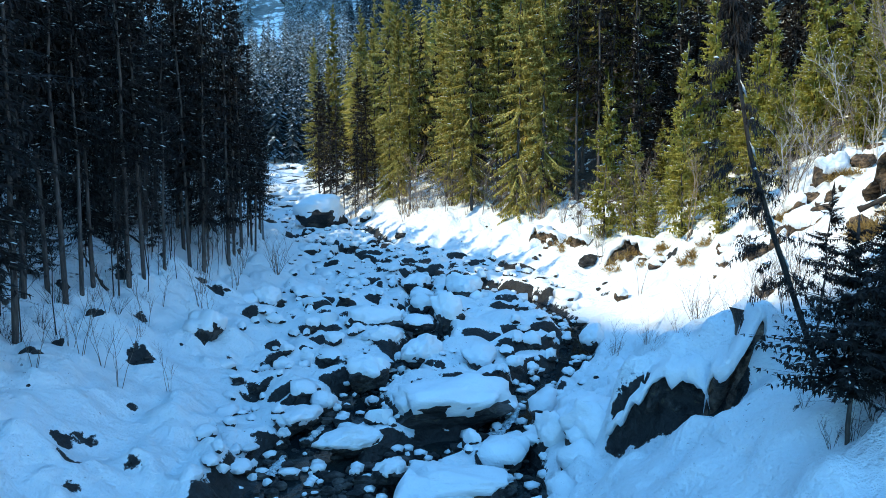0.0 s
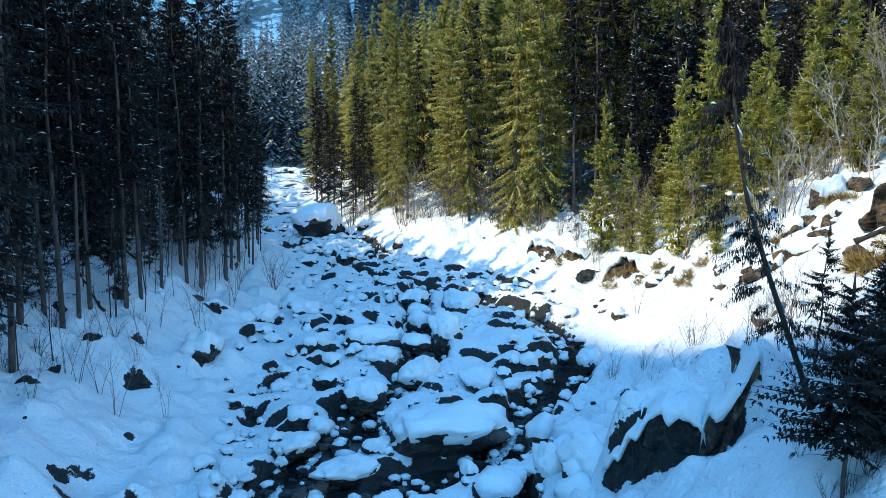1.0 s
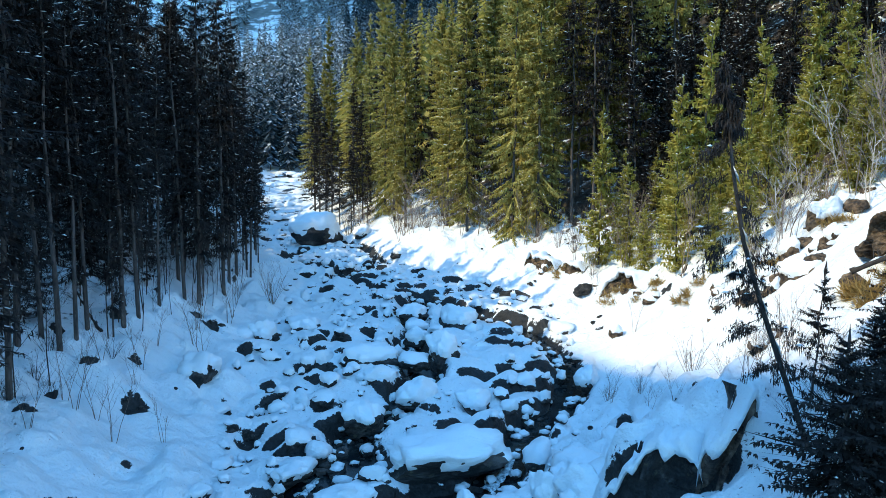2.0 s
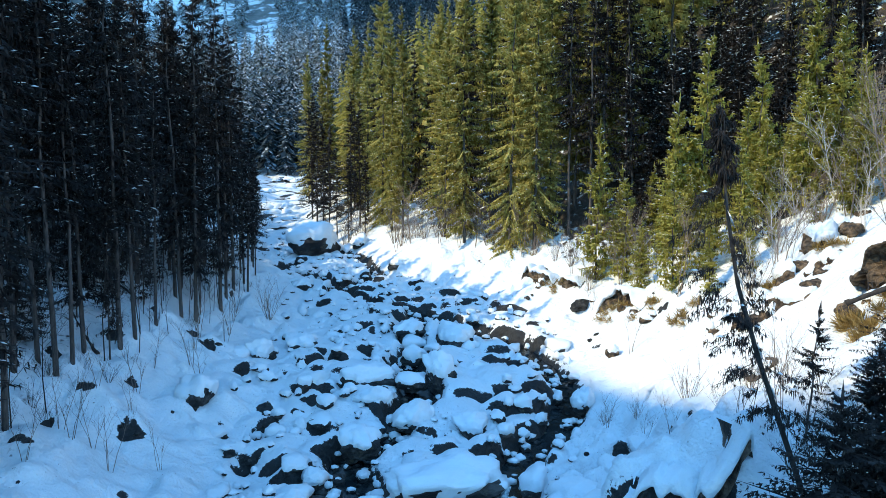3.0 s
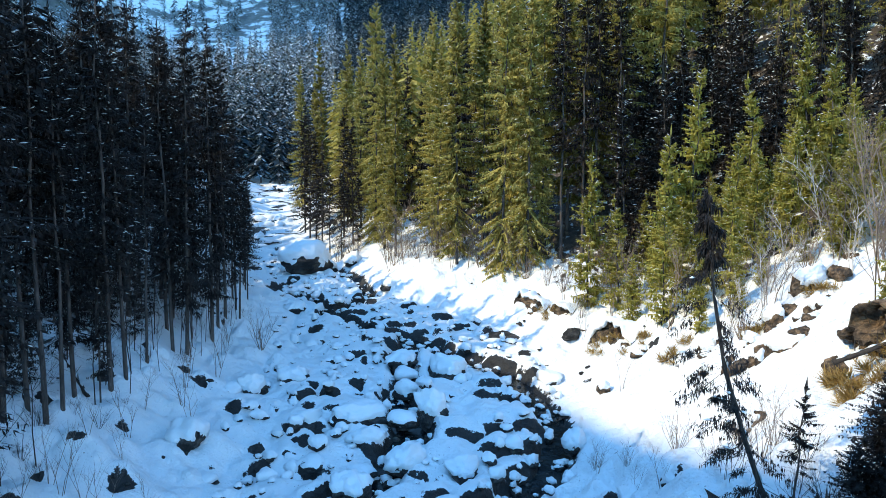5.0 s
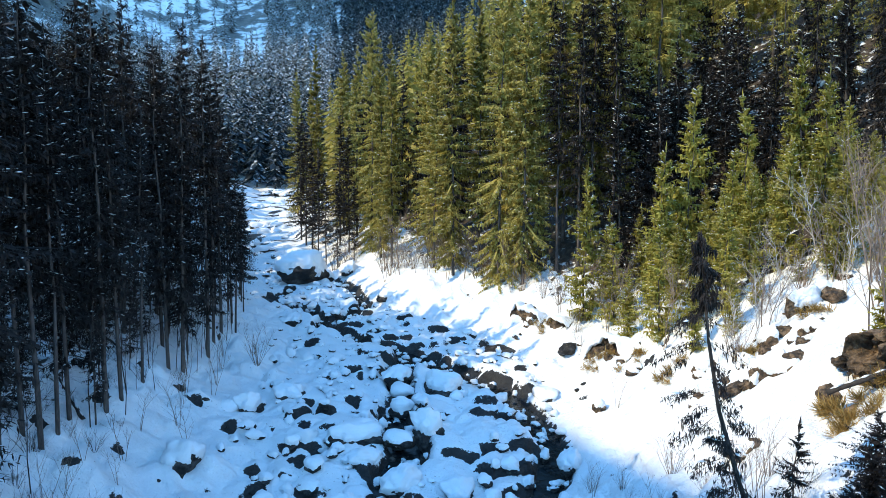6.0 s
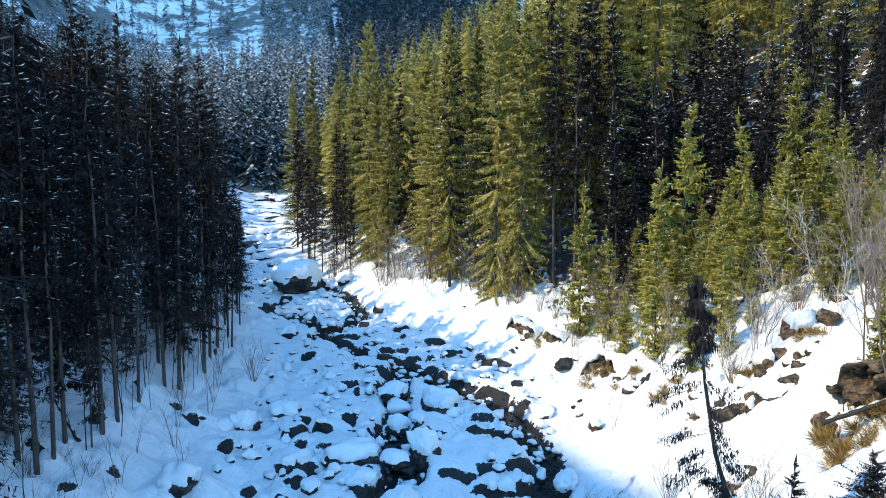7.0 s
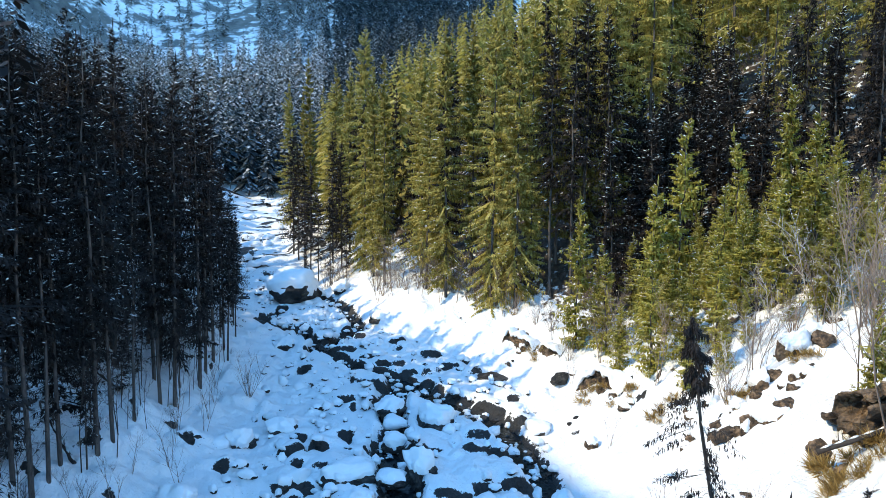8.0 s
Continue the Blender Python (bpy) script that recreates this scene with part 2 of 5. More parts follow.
def channel_near(x, y):
    """How far inside a running channel each place lies: 1 in the middle, 0 outside."""
    best = np.zeros_like(x)
    wob = 0.35 * rough(x, y, 1.3, 5)
    for line, reach in zip(CHANNELS, REACH):
        for (ax, ay), (bx, by) in zip(line, line[1:]):
            if max(ax, bx) < x.min() - 4 or min(ax, bx) > x.max() + 4 or max(ay, by) < y.min() - 4 or min(ay, by) > y.max() + 4:
                continue
            ux, uy = bx - ax, by - ay
            k = np.clip(((x - ax) * ux + (y - ay) * uy) / (ux * ux + uy * uy), 0, 1)
            d = np.hypot(x - ax - k * ux, y - ay - k * uy) + wob
            best = np.maximum(best, 1 - soft(d, reach * 0.45, reach * 1.25))
    return best


def pillows(x, y, cell, seed, edge=1.0, front=None):
    """Domes of snow over stones, one in each cell of a jittered grid; front shapes their downhill side."""
    i0, j0 = np.floor(x / cell), np.floor(y / cell)
    best = np.zeros_like(x)
    for di in (-1, 0, 1):
        for dj in (-1, 0, 1):
            i, j = i0 + di, j0 + dj
            cx = (i + 0.15 + 0.7 * lattice(i, j, seed)) * cell
            cy = (j + 0.15 + 0.7 * lattice(i, j, seed + 1)) * cell
            rad = cell * (0.38 + 0.42 * lattice(i, j, seed + 2) ** 1.5)
            tall = 0.35 + 0.65 * lattice(i, j, seed + 3)
            d2 = ((x - cx) ** 2 * 0.8 + (y - cy) ** 2 * 1.2) / rad**2
            power = edge if front is None else front + (edge - front) * soft((y - cy) / rad, -0.6, 0.3)
            best = np.maximum(best, tall * np.clip(1 - d2, 0, 1) ** power)
    return best


def ground_shape(x, y):
    """Height, bareness, and needle cover that also holds shade, of the snowy ground at each place."""
    z = land(x, y)
    xl, xr = np.interp(y, LEFT_Y, LEFT_X), np.interp(y, RIGHT_Y, RIGHT_X)
    bed = soft(x, xl - 0.5, xl + 2.5) * soft(-x, -xr - 0.8, -xr + 1.4) * soft(y, 8, 14)
    wx, wy = x + 0.35 * rough(x, y, 1.1, 31), y + 0.35 * rough(x, y, 1.1, 32)
    near = (1 - soft(y, 95, 140))
    cover = soft(rough(x, y, 4.5, 18) + 0.5 * rough(x, y, 1.7, 19) - 0.12 - 0.5 * soft(x, -7, 4), 0.0, 0.8)
    domes = np.maximum(np.maximum(1.15 * pillows(wx, wy, 2.4, 3, 0.9, 0.22), 0.85 * pillows(wx, wy, 1.25, 13, 0.9, 0.22)), 0.32 * pillows(wx, wy, 0.7, 33, 0.8, 0.35))
    domes = domes * (1 - 0.45 * cover)
    run = channel_near(x, y) * near
    along, over = (x - 7.8) * 0.76 - (y - 23.4) * 0.65, (x - 7.8) * 0.65 + (y - 23.4) * 0.76
    over = over + 0.35 * rough(along, along * 0, 1.2, 71)
    ledge = soft(over, -0.9, -0.4) * (1 - soft(over, 0.9, 3.6)) * soft(along, -2.6, -1.0) * (1 - soft(along, 3.2, 4.6))
    flat = soft(rough(x, y, 7, 8), -0.55, 0.35)
    dimples = 0.22 * pillows(wx, wy, 0.9, 63, 1.5) + 0.32 * pillows(wx, wy, 1.9, 64, 1.4)
    swell = dimples + 0.35 * rough(x, y, 9, 2) + 0.16 * rough(x, y, 3.2, 4) + 0.1 * rough(x, y, 1.2, 6) + 0.05 * rough(x, y, 0.55, 7)
    bank = 1 - bed
    lumps = 0.6 * pillows(wx, wy, 2.6, 23, 1.6) * soft(rough(x, y, 5, 9), -0.3, 0.4)
    stony = soft(x, 3.5, 5.5) * (1 - soft(x, 12.5, 15)) * soft(y, 21.5, 24) * (1 - soft(y, 34, 39))
    broken = np.maximum(stony, 0.55 * soft(rough(x, y, 3.4, 98), 0.05, 0.5)) * (1 - soft(y, 84, 96))
    lumps = lumps + broken * (0.95 * pillows(wx, wy, 1.9, 83, 1.1, 0.3) + 0.55 * pillows(wx, wy, 0.9, 84, 1.0, 0.3))
    z = z + bank * (swell + lumps * near) + bed * near * ((domes + 0.45 * cover) * (1 - run) + 0.1 * swell)
    z = z + 1.6 * ledge * (1 + 0.15 * rough(x, y, 1.1, 72))
    z = z - run * 0.62 - bed * near * 0.12
    z = z + (1 - near) * (0.8 * rough(x, y, 14, 12) + 0.7 * rough(x, y, 4.2, 14)) + soft(y, 380, 600) * (14 * rough(x, y, 60, 41) + 26 * rough(x, y, 170, 42) + 5 * rough(x, y, 22, 43))
    dip = np.exp(-(((over + 1.6) / 0.8) ** 2)) * soft(along, -2.4, -1.0) * (1 - soft(along, 2.8, 4.0))
    z = z - 0.75 * dip - 1.1 * np.exp(-(((x - 17.4) / 1.5) ** 2) - ((y - 26.6) / 2.6) ** 2)
    # rock band behind the ledge, its near-black colour also holds the recess's shade
    wall = soft(over, -1.1, -0.95) * (1 - soft(over, -0.62, -0.5)) * soft(along, -1.6, -1.1) * (1 - soft(along, 3.2, 3.8))
    patchy = soft(rough(x, y, 3.1, 97) + 0.5 * rough(x, y, 1.2, 99) + 0.35 * soft(x, -6, 3), -0.25, 0.35)
    bare = bed * near * (1 - soft(domes, 0.08, 0.2)) * patchy * (1 - cover)
    z = z - 0.22 * bare + 0.10 * bare * pillows(wx, wy, 0.38, 93)
    bare = np.maximum(np.maximum(bare, run * 1.2), 1.2 * wall)
    for hx, hy, w in HOLES:
        if hx < x.min() - 4 or hx > x.max() + 4 or hy < y.min() - 4 or hy > y.max() + 4:
            continue
        u, v = (x - hx) / (0.8 * w + 0.12), (y - hy) / (0.55 * w + 0.12)
        inside = 1 - soft(np.hypot(u, v * 1.4) + 0.8 * rough(x, y, 0.5, 95) + 0.4 * rough(x, y, 0.24, 96), 0.45, 0.95)
        z = z + 0.9 * w * np.exp(-((u / 1.8) ** 2) - ((v - 1.4) / 1.5) ** 2) - 0.35 * w * inside
        bare = np.maximum(bare, inside)
    upper = soft(y, 98, 130) * (1 - soft(y, 200, 230)) * soft(rough(x, y, 2.2, 46) + 0.5 * rough(x, y, 1.1, 47), 0.2, 0.6)
    bare = np.maximum(bare, upper)
    dl, dr = xl - x, x - xr
    # fallen needles, spread thicker to also hold the shade on the woods' floor
    wood = np.maximum(0.55 * soft(dl, 5, 8) + 0.4 * soft(dl, 9, 13), 0.85 * soft(dr, 6, 9) * soft(y, 38, 46) * 1.0) * (1 - soft(y, 300, 420))
    return z, bare, np.clip(wood * (0.64 + 0.4 * soft(dr, 11, 15)), 0, 1)


def ground_at(x, y):
    return float(ground_shape(np.array([float(x)]), np.array([float(y)]))[0][0])


def build_ground():
    xs = np.concatenate([np.geomspace(-1100, -440, 10), np.arange(-420, -60, 7.0), np.arange(-56, -24, 1.0), np.arange(-24, -18.6, 0.4), np.arange(-18.6, 12, 0.15), np.arange(12, 15, 0.25), np.arange(15, 28, 0.35), np.arange(28, 60, 2.0), np.geomspace(62, 1100, 26)])
    ys = np.concatenate([np.linspace(-150, 10, 28), np.arange(12, 19, 0.25), np.arange(19, 46, 0.145), np.arange(46, 75, 0.19), np.arange(75, 110, 0.36), np.arange(110, 230, 1.1), np.arange(230, 420, 6.0), np.arange(420, 900, 9.0), np.linspace(900, 1900, 40)])
    gx, gy = np.meshgrid(xs, ys)
    z, bare, litter_shade = ground_shape(gx, gy)
    nx, ny = len(xs), len(ys)
    fine = (gy > 12) & (gy < 110) & (gx > -18) & (gx < 14)

    def eased(a, times):
        """The grid a with its steps rounded off where the grid is fine."""
        for _ in range(times):
            b = a.copy()
            b[:, 1:-1] = 0.25 * a[:, :-2] + 0.5 * a[:, 1:-1] + 0.25 * a[:, 2:]
            c = b.copy()
            c[1:-1] = 0.25 * b[:-2] + 0.5 * b[1:-1] + 0.25 * b[2:]
            a = np.where(fine, c, a)
        return a

    z = eased(z, 1)
    mid = (gy > 12) & (gy < 110) & (np.abs(gx) < 28)
    within = soft(gx, np.interp(gy, LEFT_Y, LEFT_X) - 0.5, np.interp(gy, LEFT_Y, LEFT_X) + 1) * soft(-gx, -np.interp(gy, RIGHT_Y, RIGHT_X) - 0.5, -np.interp(gy, RIGHT_Y, RIGHT_X) + 1)
    rise = np.gradient(z, ys, axis=0)
    bare = np.where(mid, np.maximum(bare, 1.25 * soft(rise, 0.5, 1.0) * within * (gy < 100)), bare)
    bare = np.where(mid & (gy < 60), np.maximum(bare, 1.2 * soft(rise, 0.85, 1.5) * soft(rough(gx, gy, 1.9, 94), -0.3, 0.3)), bare)
    bare = eased(bare, 2)
    verts = np.stack([gx.ravel(), gy.ravel(), z.ravel()], 1)
    a = (np.arange(ny - 1)[:, None] * nx + np.arange(nx - 1)[None, :]).ravel()
    faces = np.stack([a, a + 1, a + nx + 1, a + nx], 1)
    ob = part("ground", verts.tolist(), faces.tolist(), GROUND, smooth=True)
    for key, values in (("bare", bare), ("litter_shade", litter_shade), ("crag", soft(gy, 330, 420) * (0.4 + 0.6 * soft(rough(gx, gy, 120, 81), -0.3, 0.6)))):
        ob.data.attributes.new(key, "FLOAT", "POINT").data.foreach_set("value", values.ravel().astype(np.float32))
    tagged(ob, "snow-covered valley floor, banks and mountain slopes", "ground", kind="structure")


def build_water():
    ys = np.concatenate([np.arange(-140, 12, 4.0), np.arange(12, 110, 0.4)])
    rows, cols = len(ys), 60
    verts = []
    for y in ys:
        lo, hi = float(np.interp(y, LEFT_Y, LEFT_X)) - 1, float(np.interp(y, RIGHT_Y, RIGHT_X)) + 1.5
        z = float(np.interp(y, BED_Y, BED_Z)) - 0.42
        for k in range(cols):
            x = lo + (hi - lo) * k / (cols - 1)
            verts.append((x, float(y), z + 0.02 * math.sin(3.1 * x + 2.3 * y)))
    faces = [(r * cols + k, r * cols + k + 1, (r + 1) * cols + k + 1, (r + 1) * cols + k) for r in range(rows - 1) for k in range(cols - 1)]
    tagged(part("stream_water", verts, faces, WATER, smooth=True), "dark clear mountain stream running between snowy boulders", "water", kind="structure")


build_ground()
build_water()
# ---- boulders ----
def ball(levels):
    bm = bmesh.new()
    bmesh.ops.create_icosphere(bm, subdivisions=levels, radius=1)
    verts = np.array([v.co[:] for v in bm.verts])
    faces = [tuple(v.index for v in f.verts) for f in bm.faces]
    bm.free()
    return verts, faces


BALL, BALL_FACES = ball(4)
SMALL_BALL, SMALL_FACES = ball(3)


def rugged(dirs, size, seed, octaves=3):
    out = np.zeros(len(dirs))
    for k in range(octaves):
        s = size / 2**k
        out += np.array([noise.noise(Vector(d) / s + Vector((seed * 7.3, seed * 3.1, k * 5.0))) for d in dirs]) / 2**k
    return out


def rock_points(seed, dirs, facets=10):
    """A boulder of radius about 1, cut by flat faces and roughened."""
    rng = np.random.default_rng(seed)
    cut = rng.normal(size=(facets, 3))
    cut /= np.linalg.norm(cut, axis=1)[:, None]
    depth = rng.uniform(0.42, 0.82, facets)
    r = np.ones(len(dirs))
    for c, d in zip(cut, depth):
        along = dirs @ c
        r = np.where(along > 0.05, np.minimum(r, d / np.maximum(along, 0.05)), r)
    r = r - 0.2 * np.abs(rugged(dirs, 0.5, seed + 30, 2))
    r = r * 1.15 + 0.06 * rugged(dirs, 0.7, seed) + 0.04 * rugged(dirs, 0.18, seed + 50, 2)
    return dirs * r[:, None]


def boulder(seed, rock_mat, capped=True, thick=0.22, rim=0.12, small=False, label="grey boulder with a thick cap of snow", drape=0.35):
    """A boulder of radius 1 with its cap of snow; the base of the thing lies at its middle."""
    dirs, faces = (SMALL_BALL, SMALL_FACES) if small else (BALL, BALL_FACES)
    body = thing("boulder", label, "boulder", "boulders along the stream")
    pts = rock_points(seed, dirs)
    part("rock", pts.tolist(), faces, rock_mat, body)
    if capped:
        edge = rim + 0.48 * rugged(dirs, 0.55, seed + 9, 3)
        lift = np.clip((dirs[:, 2] - edge) / drape, -0.6, 1)
        grow = np.where(lift > 0, thick * np.sqrt(np.clip(lift, 0, 1)) * (1 + 0.5 * rugged(dirs, 0.6, seed + 21, 2) + 0.3 * rugged(dirs, 0.22, seed + 22, 2)), 0.25 * lift)
        smoother = dirs * np.maximum(np.linalg.norm(pts, axis=1) * 1.04, 0.74)[:, None]
        top = smoother * (1 + 0.35 * np.maximum(grow, 0) + np.minimum(grow, 0))[:, None] + np.array([0, 0, 1.0]) * np.maximum(grow, 0)[:, None] * 0.75
        keep = [f for f in faces if max(lift[i] for i in f) > -0.45]
        used = sorted({i for f in keep for i in f})
        index = {v: k for k, v in enumerate(used)}
        part("snow_cap", top[used].tolist(), [tuple(index[i] for i in f) for f in keep], SNOW, body, "smooth white snow", smooth=True)
    return body


def settle(ob, x, y, sx, sy, sz, turn=0.0, sink=0.3, tilt=0.0):
    """Where a boulder of those half sizes rests, sunk by a part of its height."""
    z = ground_at(x, y) if y < 12 else float(land(np.array([x]), np.array([y]))[0])
    return pose(x, y, z + sz * (1 - 2 * sink), tilt, 0, turn) @ Matrix.Diagonal((sx, sy, sz, 1))


def discard(kinds):
    """Takes away the patterns from which the copies were made."""
    for kind in kinds:
        for ob in (*kind.children_recursive, kind):
            bpy.data.objects.remove(ob)


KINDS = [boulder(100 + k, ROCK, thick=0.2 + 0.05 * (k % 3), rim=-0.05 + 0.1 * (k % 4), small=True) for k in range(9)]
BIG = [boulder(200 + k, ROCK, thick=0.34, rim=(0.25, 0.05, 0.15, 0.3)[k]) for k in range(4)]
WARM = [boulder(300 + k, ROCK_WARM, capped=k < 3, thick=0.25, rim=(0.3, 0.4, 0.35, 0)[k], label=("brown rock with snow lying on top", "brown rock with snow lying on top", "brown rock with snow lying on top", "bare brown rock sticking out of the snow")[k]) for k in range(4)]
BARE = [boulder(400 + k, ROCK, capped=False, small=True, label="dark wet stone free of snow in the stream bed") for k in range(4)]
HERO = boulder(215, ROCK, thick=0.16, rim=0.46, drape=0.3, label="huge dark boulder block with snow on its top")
PLACED = []


def lay(kind, x, y, sx, sy, sz, turn=0.0, sink=0.3, label=""):
    ob = copy_thing(kind, settle(kind, x, y, sx, sy, sz, turn, sink))
    PLACED.append((x, y, max(sx, sy)))
    if label:
        tagged(ob, label)
    return ob


# the boulders that stand out, from the foreground up the valley: kind, x, y, half sizes, turn, sink
STREAM_BIG = [
    (0, 0.3, 29.6, 2.9, 1.7, 1.15, 8, 0.25), (1, -1.2, 37.2, 1.6, 1.3, 1.0, 40, 0.3), (2, 2.1, 36.6, 1.5, 1.2, 0.85, 75, 0.3),
    (3, -4.1, 34.4, 1.15, 1.1, 1.0, 120, 0.25), (0, -4.4, 42.2, 1.9, 1.3, 0.9, 200, 0.3), (1, -3.7, 39.8, 1.4, 1.0, 0.7, 10, 0.3),
    (2, 0.3, 42.6, 1.2, 1.2, 1.25, 60, 0.25), (3, -2.0, 53.2, 1.45, 1.3, 1.0, 30, 0.28), (0, 1.5, 50.4, 1.5, 1.4, 1.15, 130, 0.28),
]
STREAM_MORE = [
    (2, -12.6, 46.6, 1.3, 1.1, 0.95, 85, 0.3), (3, -10.4, 49.4, 1.35, 1.2, 0.95, 140, 0.3),
    (1, -11.0, 93.5, 1.9, 1.6, 1.2, 70, 0.35), (2, -24.4, 88.5, 1.8, 1.5, 1.2, 0, 0.3),
    (3, -14.3, 70.8, 1.5, 1.2, 0.9, 60, 0.3), (0, -4.6, 78.9, 1.6, 1.3, 0.9, 110, 0.3), (1, 9.0, 38.8, 1.0, 0.9, 0.85, 45, 0.3),
]


def build_boulders():
    for k, *rest in STREAM_BIG + STREAM_MORE:
        lay(BIG[k], *rest)
    lay(HERO, -14.1, 37.3, 1.4, 1.1, 1.1, 200, 0.2, "grey boulder with a snow cap on the bank")
    lay(HERO, -16.6, 91.5, 4.2, 3.2, 3.1, 20, 0.34)
    rng = random.Random(7)
    made = 0
    for _ in range(4000):
        y = 20 + 66 * rng.random() ** 1.2
        lo, hi = float(np.interp(y, LEFT_Y, LEFT_X)), float(np.interp(y, RIGHT_Y, RIGHT_X))
        x = lo + (hi - lo) * rng.random()
        s = 0.28 + 0.8 * rng.random() ** 2.4
        if y < 29 and -8.5 < x < -1 and rng.random() < 0.75:
            continue
        if any(math.hypot(x - a, y - b) < 0.72 * (s + r) for a, b, r in PLACED):
            continue
        lay(KINDS[rng.randrange(9)], x, y, s * rng.uniform(0.9, 1.3), s * rng.uniform(0.8, 1.1), s * rng.uniform(0.6, 0.9), rng.uniform(0, 360), rng.uniform(0.28, 0.5))
        made += 1
        if made == 125:
            break


# boulders that break through the snow of the left bank: x, y, half width
BANK = [(-14.0, 45.9, 0.9), (-8.1, 38.4, 0.6), (-12.0, 35.4, 0.5), (-7.2, 35.6, 0.55)]
ISLES = [(1, -3.9, 26.9, 1.7, 1.1, 0.55, 20, 0.35), (2, 0.6, 22.9, 2.5, 1.5, 0.6, 10, 0.35), (0, -6.7, 29.0, 1.0, 0.7, 0.5, 40, 0.35), (3, -1.9, 24.0, 0.7, 0.6, 0.5, 0, 0.3)]


def build_small_boulders():
    """Small snow-capped boulders packed between the large ones, too many to count."""
    rng = random.Random(19)
    shapes = []
    for kind in KINDS:
        pair = {}
        for ob in kind.children:
            me = ob.data
            v, f = np.empty(len(me.vertices) * 3), np.empty(len(me.loops), dtype=np.int64)
            me.vertices.foreach_get("co", v)
            me.loops.foreach_get("vertex_index", f)
            pair[ob.name.split(".")[0]] = (v.reshape(-1, 3), f.reshape(-1, 3))
        shapes.append(pair)
    spots = []
    while len(spots) < 460:
        y = 20 + 78 * rng.random() ** 1.25
        lo, hi = float(np.interp(y, LEFT_Y, LEFT_X)), float(np.interp(y, RIGHT_Y, RIGHT_X))
        x = lo - 1.5 + (hi - lo + 2) * rng.random()
        s = 0.2 + 0.38 * rng.random() ** 2
        if y < 29 and -8.5 < x < -1 and rng.random() < 0.7 or any(math.hypot(x - a, y - b) < 0.6 * (s + r) for a, b, r in PLACED):
            continue
        PLACED.append((x, y, s))
        spots.append((x, y, s))
    heights = ground_shape(np.array([p[0] for p in spots]), np.array([p[1] for p in spots]))[0]
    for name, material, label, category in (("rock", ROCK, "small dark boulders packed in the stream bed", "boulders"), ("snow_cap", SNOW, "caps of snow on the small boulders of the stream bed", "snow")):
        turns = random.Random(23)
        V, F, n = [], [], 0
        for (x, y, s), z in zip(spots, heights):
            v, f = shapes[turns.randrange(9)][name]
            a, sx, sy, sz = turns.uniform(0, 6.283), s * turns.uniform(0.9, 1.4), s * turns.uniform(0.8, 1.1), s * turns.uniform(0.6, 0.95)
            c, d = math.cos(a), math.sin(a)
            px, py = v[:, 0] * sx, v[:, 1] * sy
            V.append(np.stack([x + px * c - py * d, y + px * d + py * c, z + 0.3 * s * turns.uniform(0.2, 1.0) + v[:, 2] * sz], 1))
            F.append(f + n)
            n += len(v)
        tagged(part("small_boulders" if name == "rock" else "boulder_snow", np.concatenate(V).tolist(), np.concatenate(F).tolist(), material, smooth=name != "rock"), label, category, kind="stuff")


def build_bank_boulders():
    rng = random.Random(17)
    for x, y, s in BANK:
        lay(KINDS[rng.randrange(9)], x, y, s * 1.3, s * 1.1, s * 0.8, rng.uniform(0, 360), rng.uniform(0.42, 0.55), "dark boulder breaking through the deep snow of the bank")
    for x, y, w in HOLES:
        for side in (-0.5, 0.45) if w > 0.6 else (0.2,) if w > 0.35 else ():
            s = w * rng.uniform(0.25, 0.42)
            ob = copy_thing(BARE[rng.randrange(4)], pose(x + side * w, y + 0.35 * w, ground_at(x + side * w, y + 0.35 * w) - 0.1, rng.uniform(-25, 25), 0, rng.uniform(0, 360)) @ Matrix.Diagonal((s, 0.7 * s, 0.75 * s, 1)))
            tagged(ob, "dark jagged rock showing in a hole of the snow")
    for k, *rest in ISLES:
        lay(BIG[k], *rest, label="low stone island under a broad layer of snow")


def build_upper_boulders():
    rng = random.Random(77)
    for _ in range(46):
        y = 90 + 115 * rng.random() ** 1.3
        lo, hi = float(np.interp(y, LEFT_Y, LEFT_X)), float(np.interp(y, RIGHT_Y, RIGHT_X))
        s = rng.uniform(0.6, 1.8)
        lay(KINDS[rng.randrange(9)], rng.uniform(lo + 1, hi - 1), y, s * 1.2, s, s * 0.7, rng.uniform(0, 360), 0.36, "dark boulder under snow in the steep upper stream bed")
    for _ in range(12):
        y = rng.uniform(44, 76)
        x = float(np.interp(y, RIGHT_Y, RIGHT_X)) + rng.uniform(0.3, 6)
        s = 0.1 + 0.2 * rng.random() ** 2
        lay(BARE[rng.randrange(4)], x, y, s * 1.4, s, s * 0.8, rng.uniform(0, 360), 0.3, "small dark stone poking out of the sunny snow")


